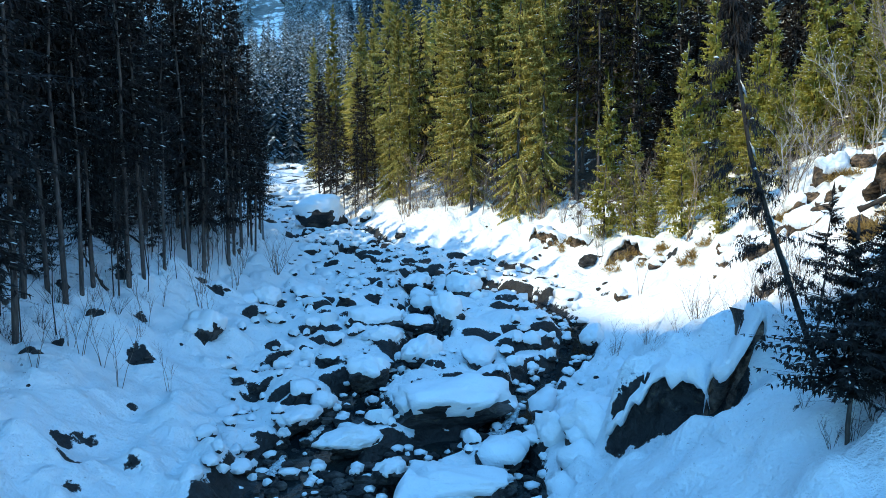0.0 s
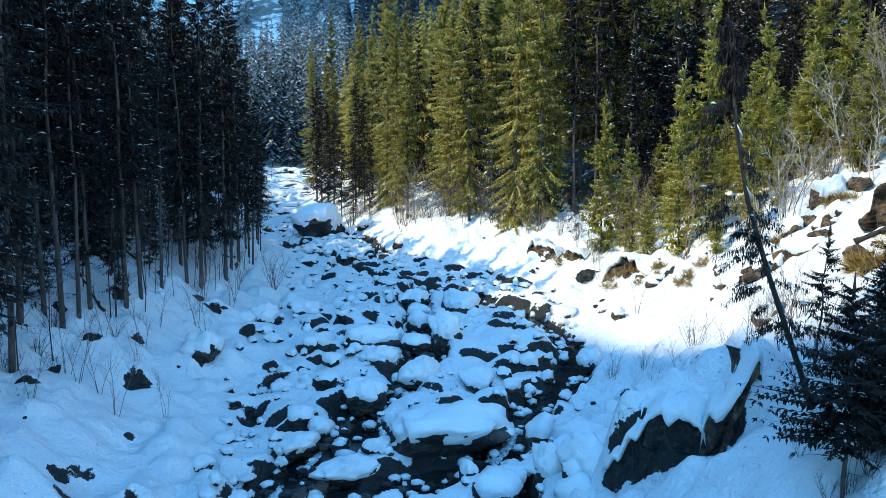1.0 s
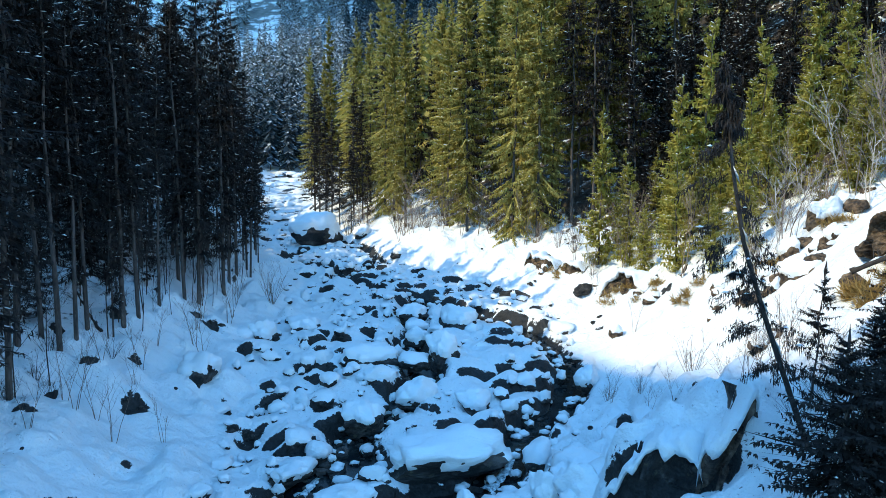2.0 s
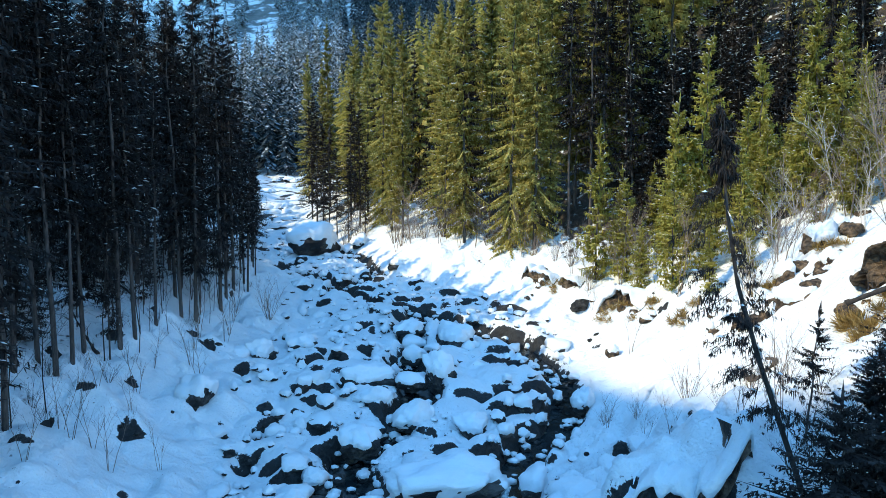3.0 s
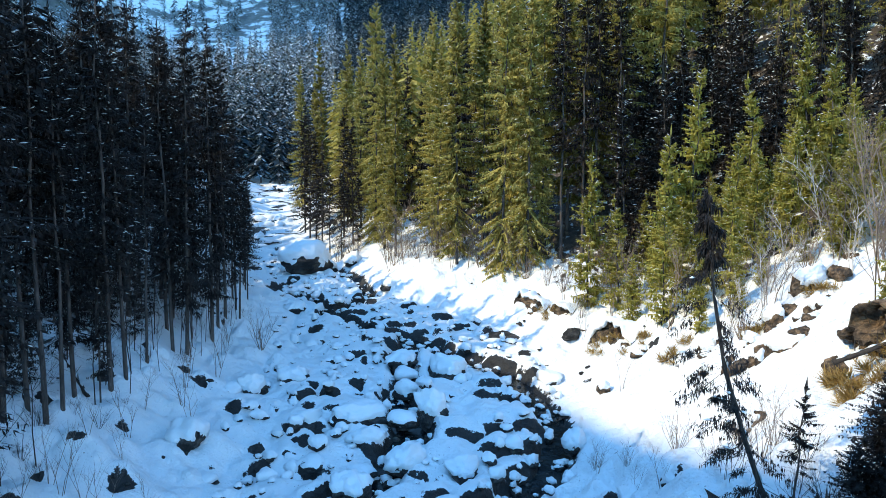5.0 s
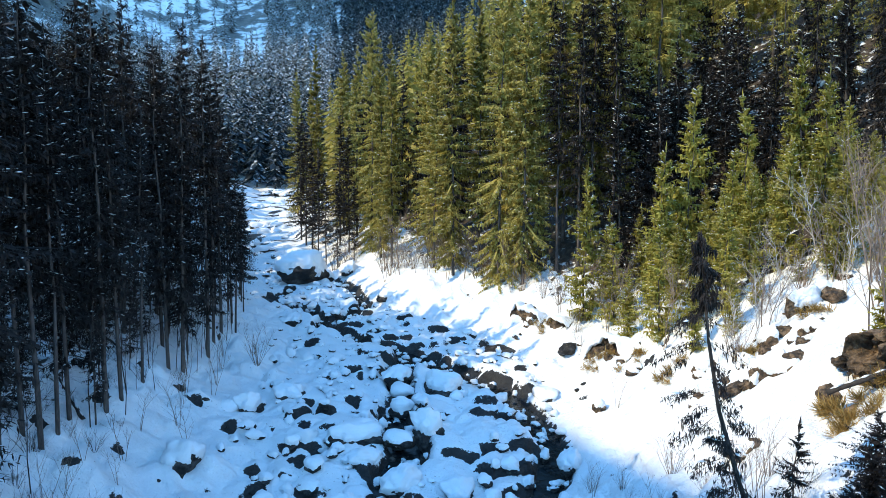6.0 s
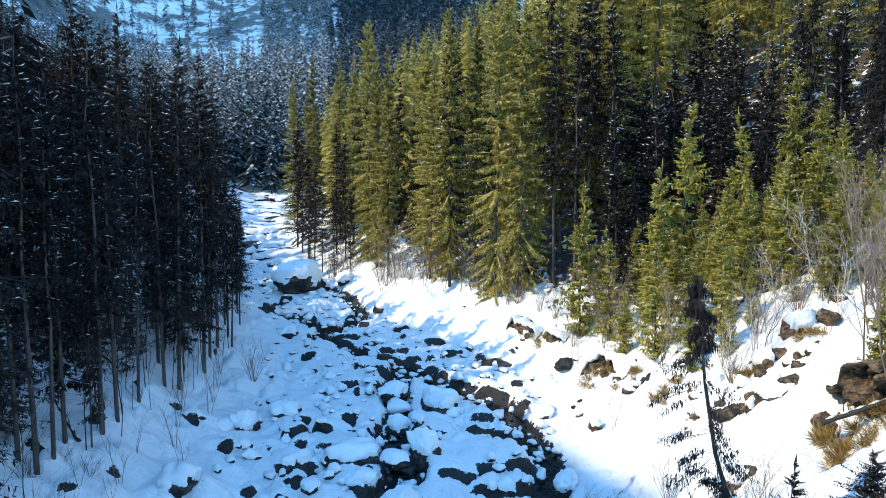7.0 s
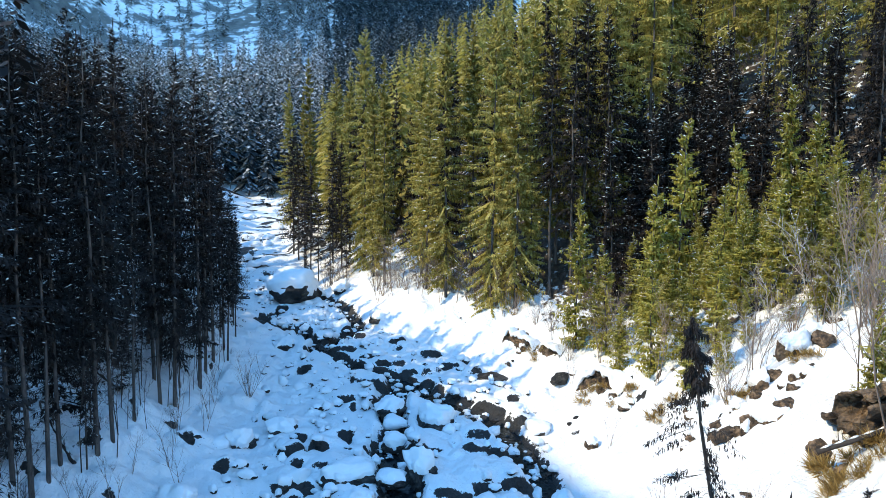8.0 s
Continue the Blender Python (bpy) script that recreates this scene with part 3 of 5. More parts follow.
def build_gravel():
    """Small dark stones in the running channels, too many to count."""
    rng = random.Random(41)
    dirs, faces = ball(1)
    V, F, n, SV, SF, m = [], [], 0, [], [], 0
    for line, reach in zip(CHANNELS, REACH):
        for (ax, ay), (bx, by) in zip(line, line[1:]):
            if ay < 14 or by > 95:
                continue
            for _ in range(int(9 * math.hypot(bx - ax, by - ay))):
                k = rng.random()
                x, y = ax + (bx - ax) * k + rng.gauss(0, reach * 1.0), ay + (by - ay) * k + rng.gauss(0, reach * 0.5)
                s = 0.08 + 0.3 * rng.random() ** 2
                z = float(np.interp(y, BED_Y, BED_Z)) - 0.42 + s * rng.uniform(-0.2, 0.4)
                jag = np.array([rng.uniform(0.7, 1.2) for _ in dirs])[:, None]
                V.append(dirs * jag * np.array([s * 1.3, s, s * 0.8]) + np.array([x, y, z]))
                F += [tuple(i + n for i in f) for f in faces]
                n += len(dirs)
                if s > 0.13 and rng.random() < 0.5:
                    flat = np.array([s * rng.uniform(0.8, 1.5), s * rng.uniform(0.7, 1.1), s * rng.uniform(0.5, 0.9)])
                    SV.append(dirs * (0.45 + 0.55 * jag) * flat + np.array([x + rng.gauss(0, 0.06), y, z + s * 0.4]))
                    SF += [tuple(i + m for i in f) for f in faces]
                    m += len(dirs)
    tagged(part("stream_stones", np.concatenate(V).tolist(), F, ROCK), "small dark wet stones in the running water", "stones", kind="stuff")
    tagged(part("stone_snow", np.concatenate(SV).tolist(), SF, SNOW, smooth=True), "small cushions of snow on the stones in the water", "snow", kind="stuff")


def white_water(x, y, turn, long, wide, drop, seed):
    """A streak of foam where the water falls between stones."""
    rng = random.Random(seed)
    V, F = [], []
    rows, cols = 14, 7
    for r in range(rows):
        s = r / (rows - 1)
        w = wide * (0.35 + 0.65 * s) * (0.75 + 0.5 * rng.random())
        for c in range(cols):
            u = c / (cols - 1) * 2 - 1
            V.append((u * w * 0.5 + 0.05 * rng.gauss(0, 1), -s * long, drop * (1 - s) ** 2 + 0.05 * (1 - u * u) + 0.02 * rng.gauss(0, 1) - 0.03 * abs(u)))
    for r in range(rows - 1):
        for c in range(cols - 1):
            a = r * cols + c
            F.append((a, a + 1, a + cols + 1, a + cols))
    ob = part("white_water", V, F, FOAM, smooth=True)
    ob.matrix_world = pose(x, y, float(np.interp(y, BED_Y, BED_Z)) - 0.41, 0, 0, turn)
    tagged(ob, "white foaming water falling between the boulders", "water", "small cascades")


def ledge(name, label, category, line, material, seed, snow=0.3, bulge=0.35, back=1.5, over=0.26, cap_label="thick overhanging snow", cover=None):
    """A broken rock face along a line of (x, y, height), seen from the line's right, with snow lying over its top."""
    rng = np.random.default_rng(seed)
    pts = np.array(line, dtype=float)
    run = np.concatenate([[0], np.cumsum(np.hypot(np.diff(pts[:, 0]), np.diff(pts[:, 1])))])
    n = max(12, int(run[-1] / 0.11))
    s = np.linspace(0, run[-1], n)
    x, y, h = (np.interp(s, run, pts[:, k]) for k in range(3))
    dx, dy = np.gradient(x), np.gradient(y)
    nx, ny = dy / np.hypot(dx, dy), -dx / np.hypot(dx, dy)
    floor_z = ground_shape(x + 0.3 * nx, y + 0.3 * ny)[0]
    tails = ground_shape(x - nx * back, y - ny * back)[0]
    taper = np.clip(np.minimum(s, run[-1] - s) / (0.18 * run[-1]), 0, 1) ** 0.5
    h = h * (0.25 + 0.75 * taper) * (1 + 0.22 * rough(s, s * 0, 0.9, seed) + 0.1 * rough(s, s * 0, 0.35, seed + 1))
    body = thing(name, label, category)
    V, F = [], []
    levels = np.concatenate([np.linspace(-0.5, 1, 15), [1.0, 1.0]])
    rows = len(levels)
    u, w = np.repeat(s[:, None], rows, 1), np.where(levels > 0, levels * h[:, None], levels) + 3
    face = bulge * (0.9 * np.round(2.0 * rough(u + 0.4 * w, w * 1.3, 0.75, seed + 5)) / 2.0 + 0.5 * rough(u, w, 0.45, seed + 2) + 0.3 * rough(u, w, 0.17, seed + 3) - 1.3 * np.maximum(0, 1 - 5 * np.abs(rough(u - 0.3 * w, w * 0.6, 0.9, seed + 6))))
    for i in range(n):
        for j, v in enumerate(levels):
            zz = v * h[i] if v > 0 else v
            out = face[i, j] * taper[i] + 0.12 * v
            out -= (0, 0.5, 1.1)[max(0, j - rows + 3)]
            V.append((x[i] + nx[i] * out, y[i] + ny[i] * out, floor_z[i] + zz - 0.05))
    for i in range(n - 1):
        for j in range(rows - 1):
            a = i * rows + j
            F.append((a, a + rows, a + rows + 1, a + 1))
    part("rock", V, F, material, body)
    V, F = [], []
    swelling = rough(s, s * 0, 1.6, seed + 9)
    lip = rough(s, s * 0, 0.7, seed + 7) + 0.35 * rough(s, s * 0, 0.32, seed + 8)
    for i in range(n):
        top = floor_z[i] + h[i]
        thick = snow * (0.55 + 0.45 * taper[i]) * (1 + 0.35 * swelling[i])
        reach_out = (bulge * 0.95 + over + (0.06 + 0.5 * over) * lip[i]) * (0.15 + 0.85 * taper[i])
        drop = 0.06 + (0.04 + 0.38 * max(0, lip[i]) * min(1, h[i])) * taper[i]
        tail = tails[i]
        prof = [(-back, tail - 0.25), (-back * 0.75, 0.6 * tail + 0.4 * top + 0.05), (-back * 0.4, max(top, 0.5 * (tail + top)) + 0.7 * thick), (-back * 0.12, top + thick), (reach_out * 0.5, top + 0.92 * thick), (reach_out * 0.9, top + 0.6 * thick), (reach_out, top + 0.12 * thick), (reach_out * 0.95, top - drop * 0.6), (reach_out * 0.78, top - drop), (reach_out * 0.5, top - drop * 0.85), (-0.15, top - 0.02)]
        for o, z in prof:
            V.append((x[i] + nx[i] * o, y[i] + ny[i] * o, z + 0.03 * rng.normal()))
    cols = 11
    F = [(i * cols + j, (i + 1) * cols + j, (i + 1) * cols + j + 1, i * cols + j + 1) for i in range(n - 1) for j in range(cols - 1)]
    part("snow_cap" if cover is None else "top", V, F, cover or SNOW, body, cap_label, smooth=cover is None)
    return body


build_boulders()
build_bank_boulders()
build_small_boulders()
build_upper_boulders()
build_gravel()
for i, (x, y, turn, long, wide, drop) in enumerate([(3.6, 30.4, -40, 2.2, 0.8, 0.8), (8.5, 44.6, -10, 1.5, 0.6, 0.3), (-5.6, 29.6, -20, 1.6, 0.5, 0.2), (-1.2, 40.4, 10, 1.6, 0.6, 0.5), (7.6, 48.2, -15, 1.4, 0.5, 0.25), (-6.6, 26.4, -15, 1.5, 0.6, 0.2), (-2.0, 47.5, 5, 1.5, 0.5, 0.3), (-2.4, 25.2, -40, 1.2, 0.5, 0.15)]):
    white_water(x, y, turn, long, wide, drop, 60 + i)
# ---- trees ----
def unit(v):
    return v / max(1e-9, math.sqrt(float(v @ v)))


def kite(V, F, base, way, size, wide, rng):
    """A pointed spray of needles as one four-sided leaf."""
    side = np.cross(way, np.array([rng.uniform(-0.6, 0.6), rng.uniform(-0.6, 0.6), 1.0]))
    side = unit(side) * wide
    n = len(V)
    mid = base + way * size * 0.42
    V += [base, mid + side, base + way * size, mid - side]
    F.append((n, n + 1, n + 2, n + 3))


def tube(V, F, pts, radii, sides=6):
    n = len(V)
    for p, r in zip(pts, radii):
        for k in range(sides):
            a = 2 * math.pi * k / sides
            V.append(np.array([p[0] + r * math.cos(a), p[1] + r * math.sin(a), p[2]]))
    for i in range(len(pts) - 1):
        for k in range(sides):
            m = (k + 1) % sides
            F.append((n + i * sides + k, n + i * sides + m, n + (i + 1) * sides + m, n + (i + 1) * sides + k))


def lump(V, F, c, a, b, h):
    """A small heap of snow lying along a twig."""
    n = len(V)
    V += [c - a, c - b, c + a, c + b, c + np.array([0, 0, h]), c - np.array([0, 0, h * 0.4])]
    F += [(n, n + 1, n + 4), (n + 1, n + 2, n + 4), (n + 2, n + 3, n + 4), (n + 3, n, n + 4), (n + 1, n, n + 5), (n + 2, n + 1, n + 5), (n + 3, n + 2, n + 5), (n, n + 3, n + 5)]


def spruce(seed, tall, clear, reach, gap, arms, stations, hang, spray, needles, label, snowy=60, power=0.8, thin=1.0, dead=30, hanging=1, fat=0.2, group="spruces along the valley"):
    """A spruce with its foot at the origin: trunk, crown and snow on the branches."""
    rng = random.Random(seed)
    tree = thing("spruce_tree", label, "tree", group)
    V, F = [], []
    bend = [(rng.uniform(-0.25, 0.25), rng.uniform(-0.25, 0.25)) for _ in range(9)]
    steps = [k / 8 for k in range(9)]
    axis = [np.array([bend[k][0] * s, bend[k][1] * s, tall * s]) for k, s in enumerate(steps)]
    foot = 0.0052 * tall + 0.012
    tube(V, F, [np.array([0, 0, -0.5])] + axis, [foot * 1.2] + [foot * (1 - 0.95 * s) + 0.012 for s in steps], 8)

    def stem(z):
        u = min(max(z / tall, 0), 1) * 8
        k = min(int(u), 7)
        return axis[k] + (axis[k + 1] - axis[k]) * (u - k)

    for _ in range(dead):
        z = tall * rng.uniform(0.08, max(clear + 0.25, 0.3))
        a, size = rng.uniform(0, 6.283), rng.uniform(0.4, 1.5)
        p = stem(z)
        q = p + np.array([math.cos(a), math.sin(a), rng.uniform(-0.5, 0.1)]) * size
        tube(V, F, [p, (p + q) / 2 + np.array([0, 0, 0.05]), q], [0.022, 0.016, 0.005], 3)
    part("trunk", V, F, BARK, tree, smooth=True)
    V, F, SV, SF = [], [], [], []
    z = tall * clear
    spots = []
    while z < tall * 0.985:
        up = (z - tall * clear) / (tall * (1 - clear))
        full = reach * (1 - up) ** power * (0.55 + 0.45 * min(1, up / 0.14)) + 0.12
        for _ in range(arms if up < 0.9 else 4):
            if rng.random() > thin:
                continue
            a = rng.uniform(0, 6.283)
            size = full * rng.uniform(0.55, 1.1) * (1 + 0.22 * math.sin(2 * a + seed + 0.45 * z) + (0.25 if rng.random() < 0.08 else 0))
            out, cross = np.array([math.cos(a), math.sin(a), 0]), np.array([-math.sin(a), math.cos(a), 0])
            slope = -hang * (1 - up) + 0.35 * up * up + rng.uniform(-0.15, 0.15)
            root = stem(z + rng.uniform(-0.5, 0.5) * gap)
            curl = 0.22 * rng.uniform(0.5, 1.4)

            def along(s, root=root, out=out, size=size, slope=slope, curl=curl):
                return root + out * size * s + np.array([0, 0, size * (slope * s + curl * s * s)])

            kite(V, F, root, unit(along(1.0) - root), size, 0.0015 * tall + 0.012 * size, rng)
            for k in range(stations):
                s = min(1.0, (k + 0.55 + 0.5 * rng.random()) / stations)
                if s < 0.22 and size > 1.2 and rng.random() < 0.6:
                    continue
                p = along(s)
                long = spray * (1.15 - 0.55 * s) * rng.uniform(0.7, 1.25) * min(1.0, 0.35 + 0.5 * size)
                for turn in (-1, 1):
                    way = unit(out * rng.uniform(0.35, 0.9) + cross * turn * rng.uniform(0.5, 1.0) + np.array([0, 0, -hang * rng.uniform(0.3, 1.1)]))
                    kite(V, F, p, way, long, long * fat, rng)
                for _ in range(hanging):
                    way = unit(out * rng.uniform(-0.3, 0.6) + cross * rng.uniform(-0.5, 0.5) + np.array([0, 0, -0.5 - hang * 1.2]))
                    kite(V, F, p, way, long * rng.uniform(0.8, 1.2), long * fat * 0.75, rng)
            spots.append((along, size, out, cross))
        z += gap * rng.uniform(0.75, 1.25)
    top = stem(tall)
    kite(V, F, top - np.array([0, 0, 0.5]), np.array([0, 0, 1.0]), 0.9, 0.07, rng)
    part("crown", V, F, needles, tree)
    for _ in range(snowy):
        along, size, out, cross = rng.choice(spots)
        s = rng.uniform(0.35, 0.95)
        c = along(s) + np.array([0, 0, 0.03])
        w = rng.uniform(0.05, 0.16) * min(1, 0.25 + tall / 20)
        a = unit(along(min(1, s + 0.1)) - along(s)) * w * rng.uniform(0.8, 1.8)
        lump(SV, SF, c, a, cross * w * 0.5, 0.35 * w)
    if SV:
        part("branch_snow", SV, SF, SNOW, tree, "patches of white snow on the branches", smooth=True)["kind"] = "stuff"
    return tree


def plant(kind, x, y, tall, made_for, turn, lean=(0, 0), wide=1.0, label=""):
    s = tall / made_for
    ob = copy_thing(kind, pose(x, y, ground_at(x, y) - 0.15, lean[0], lean[1], turn) @ Matrix.Diagonal((s * wide, s * wide, s, 1)))
    if label:
        tagged(ob, label)
    return ob


SUNNY = [spruce(500 + k, 30, (0.07, 0.16, 0.04, 0.12)[k], (3.9, 3.3, 4.2, 3.1)[k], 0.66, 5, 11, (0.75, 0.5, 1.0, 0.65)[k], 0.56, NEEDLES, "tall sunlit spruce with hanging green branches", 170, power=(0.8, 0.9, 0.65, 0.95)[k], hanging=3, fat=0.22) for k in range(4)]
HIGH = spruce(515, 30, 0.3, 3.8, 0.6, 5, 8, 0.7, 0.62, NEEDLES, "tall sunlit spruce above the dark wood", 60, power=0.75, hanging=2, fat=0.22)
DARK = [spruce(520 + k, 26, (0.26, 0.36, 0.44, 0.16)[k], (3.1, 3.5, 2.9, 3.2)[k], 0.55, 5, 7, 0.6, 0.6, SHADED, "tall slender spruce with a bare lower trunk in the shade", 120, power=(0.8, 1.0, 0.9, 0.7)[k], thin=0.9, dead=70, fat=0.16) for k in range(4)]
# kinds 0 and 2 wear the sunlit needle colour, kind 1 the shade-dark one
LIGHT = [spruce(540 + k, 26, (0.2, 0.12, 0.25)[k], 3.3, 0.8, 5, 4, 0.6, 0.95, (NEEDLES, SHADED, NEEDLES)[k], "dark spruce deep in the forest", 40, power=0.95, dead=12, fat=0.17) for k in range(3)]
# the hollow's shade is put into the colour of these needles
DUSKY = [spruce(550 + k, 16, 0.04, (3.0, 2.5)[k], 0.42, 5, 6, 0.35, 0.55, SHADED, "dark spruce dusted with snow in the shaded hollow", 190, power=0.85, dead=0, fat=0.2) for k in range(2)]
YOUNG = [spruce(560 + k, 10, 0.05, (2.1, 1.8, 2.3)[k], 0.3, 5, 6, 0.25, 0.5, FRESH, "young green fir dusted with snow on the slope", 110, power=0.85, dead=0, thin=0.85, fat=0.25, hanging=2) for k in range(3)]


def skirted(seed, needles, tiers, arms, reach, low):
    """A far spruce 26 m tall made of drooping branches, to be joined into a forest."""
    rng = random.Random(seed)
    tree = thing("spruce_tree", "far spruce", "tree")
    V, F = [], []
    tube(V, F, [np.array([0, 0, -0.5]), np.array([0, 0, 3.0]), np.array([0, 0, 6.0])], [0.26, 0.22, 0.16], 4)
    part("trunk", V, F, BARK, tree)
    V, F = [], []
    for k in range(tiers * arms):
        up = (k / (tiers * arms)) ** 1.1
        z = 26 * (low + (1 - low) * (up + 0.05)) + rng.uniform(-0.5, 0.5)
        a = 2.4 * k + rng.uniform(-0.5, 0.5)
        size = (reach * (1 - up) ** 0.85 + 0.3) * rng.uniform(0.55, 1.25)
        way = unit(np.array([math.cos(a), math.sin(a), -rng.uniform(0.3, 0.85)]))
        kite(V, F, np.array([0, 0, z]), way, size * 1.15, 0.15 * size + 0.14, rng)
    kite(V, F, np.array([0, 0, 24.8]), np.array([0, 0, 1.0]), 1.6, 0.14, rng)
    part("crown", V, F, needles, tree)
    return tree


SPARSE = [skirted(600 + k, (SHADED, FAR_SHADE, FAR_HAZED, NEEDLES)[k], (11, 13, 12, 16)[k], 8, (3.6, 5.0, 4.8, 3.8)[k], (0.15, 0.06, 0.1, 0.1)[k]) for k in range(4)]

# x, y, height of trees along the edge of the left wood
LEFT_EDGE = [
    (-18.8, 28.2, 25), (-19.9, 34.0, 24), (-19.7, 35.2, 20), (-20.1, 37.1, 22), (-19.1, 39.3, 25), (-18.7, 40.4, 22), (-18.8, 43.6, 18), (-18.2, 49.2, 26),
    (-18.9, 48.3, 24), (-20.9, 34.1, 22), (-21.2, 32.6, 25), (-17.9, 54.0, 26), (-18.2, 58.5, 24), (-19.0, 68.5, 17), (-18.2, 56.4, 23), (-18.6, 63.0, 21), (-20.5, 73.0, 15), (-17.6, 60.8, 17), (-19.8, 66, 21), (-21.8, 77, 15), (-23.4, 81, 17),
    (-21.5, 55, 24), (-23.5, 57.5, 24), (-22, 62, 24), (-25, 54, 25), (-26.5, 60, 25), (-24.5, 63, 26), (-28.5, 57, 25), (-20.6, 51.5, 24), (-23, 50.2, 26), (-30, 62, 26), (-27, 52, 26),
    # several inner trees of this row were added to shade the upper stream
    (-25.5, 85.5, 19), (-27.5, 90, 21), (-30, 95, 22), (-22.4, 70, 23), (-24.5, 75, 23), (-32, 101, 23), (-34, 107, 24), (-37, 113, 25), (-26.5, 78, 22), (-27.5, 74, 22), (-29, 80, 23), (-31, 84, 23), (-26, 70, 23), (-29, 70, 23), (-33, 88, 24), (-24.5, 66, 24), (-35.5, 93, 24),
]
# x, y, height, kind of trees along the edge of the right wood
RIGHT_EDGE = [
    (-29, 149, 33, 0), (-22.6, 131, 29, 1), (-20.6, 127, 36, 3), (-14.6, 117, 32, 0), (-11.5, 110, 32, 1), (-8.2, 100, 36, 2), (-4.5, 88.5, 31, 1),
    (1.1, 81, 29, 1), (3.4, 77.5, 33, 0), (8.3, 73, 33, 2), (10.8, 71.2, 33, 0), (-6.3, 93, 30, 0), (12.6, 72.5, 22, 1),
    (25, 82, 36, 0), (28.5, 80, 34, 2), (32, 83, 36, 3), (38.5, 80, 36, 0), (41.5, 78, 34, 2), (45, 81, 36, 1), (21.5, 86, 34, 3),
]
FIRS = [
    (14.7, 59.5, 14.5, 0), (16.6, 56, 10, 1), (18.9, 52.2, 13, 2), (21.4, 52.8, 16, 0), (20.7, 44.0, 8.3, 1), (24.8, 44.0, 9, 2), (17.5, 47.5, 9, 0), (18.8, 45, 7, 1), (23, 48.5, 10, 0),
    (26.5, 41, 9, 1), (28, 45, 12, 2), (16.2, 50.8, 6, 2), (27.5, 38.5, 7, 0), (17.8, 41.8, 5, 1), (19.6, 40.5, 4.5, 2), (25, 50, 12, 1), (29, 50, 14, 0),
]


def build_wood():
    rng = random.Random(21)
    taken = []

    def free(x, y, d):
        if any((x - a) ** 2 + (y - b) ** 2 < d * d for a, b in taken):
            return False
        taken.append((x, y))
        return True

    for i, (x, y, tall) in enumerate(LEFT_EDGE):
        taken.append((x, y))
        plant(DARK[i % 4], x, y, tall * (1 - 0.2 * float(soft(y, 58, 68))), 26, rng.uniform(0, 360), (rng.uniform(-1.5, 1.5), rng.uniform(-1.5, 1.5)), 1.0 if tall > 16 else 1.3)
    for _ in range(200):
        y = rng.uniform(27, 62)
        x = -17.5 - 5 * rng.random() - 1.5 * soft(30 - y, -4, 4)
        if free(x, y, 1.3):
            plant(DARK[rng.randrange(4)], x, y, rng.uniform(7, 15), 26, rng.uniform(0, 360), (rng.uniform(-3, 3), rng.uniform(-3, 3)), 0.7, "thin dying spruce with bare twigs in the shade")
        if len(taken) > 62:
            break
    # low dark trees that fill the space between the trunks
    for _ in range(300):
        y = rng.uniform(26, 64)
        x = -19.5 - 11 * rng.random()
        if free(x, y, 1.5):
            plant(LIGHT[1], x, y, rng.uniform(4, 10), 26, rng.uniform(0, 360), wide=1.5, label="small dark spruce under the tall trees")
        if len(taken) > 112:
            break
    for x, y, tall, k in RIGHT_EDGE:
        taken.append((x, y))
        if x > 20:
            plant(HIGH, x, y, tall, 30, rng.uniform(0, 360), wide=1.15, label="tall sunlit spruce above the dark wood")
            continue
        plant(SUNNY[k], x, y, tall, 30, rng.uniform(0, 360), (rng.uniform(-1, 1), rng.uniform(-1, 1)), wide=1.0 if y < 100 else 0.95)
    for i, (x, y) in enumerate([(14.5, 71), (16.5, 69.5), (18.5, 72), (16.0, 75), (20, 69), (13.5, 77), (19.5, 77), (22, 74), (0.5, 86.5), (6.6, 79.5), (9.8, 77)]):
        taken.append((x, y))
        if x > 13 and y < 73:
            plant(DARK[(2, 0)[i % 2]], x, y, 29 + i % 4, 26, 40 * i, wide=1.05, label="tall spruce with a bare trunk deep in the wood")
        else:
            plant(SUNNY[i % 4], x, y, 31 + i % 4, 30, 40 * i)
    for i, (x, y, tall) in enumerate([(-15.5, 102, 15), (-13.2, 98.5, 13), (-17.5, 107, 18), (-12.0, 103, 20), (-19.5, 113, 20), (-10.6, 97.5, 12), (-14.2, 109, 22), (-21.5, 118, 22), (-17, 100, 8), (-23.5, 124, 24)]):
        taken.append((x, y))
        plant(DARK[(0, 3)[i % 2]], x, y, tall, 26, 70 * i, wide=1.2, label="dark spruce beside the steep upper stream")
    for x, y, tall, k in FIRS:
        taken.append((x, y))
        plant(YOUNG[k], x, y, tall, 10, rng.uniform(0, 360), (rng.uniform(-2, 2), rng.uniform(-2, 2)), wide=0.85 if tall > 11 else 1)
    # smaller firs that fill the sunny slope, and dark trees standing behind them
    for _ in range(900):
        x, y = rng.uniform(17, 34), rng.uniform(39, 64)
        if y < 56 - 1.2 * (x - 10) or not free(x, y, 2.1):
            continue
        plant(YOUNG[rng.randrange(3)], x, y, rng.uniform(3.5, 8.5), 10, rng.uniform(0, 360), (rng.uniform(-2, 2), rng.uniform(-2, 2)))
        if len(taken) > 238:
            break
    for _ in range(700):
        x, y = rng.uniform(19, 36), rng.uniform(55, 88)
        if y < 66 - 0.6 * (x - 19) or not free(x, y, 2.6):
            continue
        plant(DUSKY[rng.randrange(2)], x, y, rng.uniform(10, 19), 16, rng.uniform(0, 360), (rng.uniform(-2, 2), rng.uniform(-2, 2)))
        if len(taken) > 326:
            break
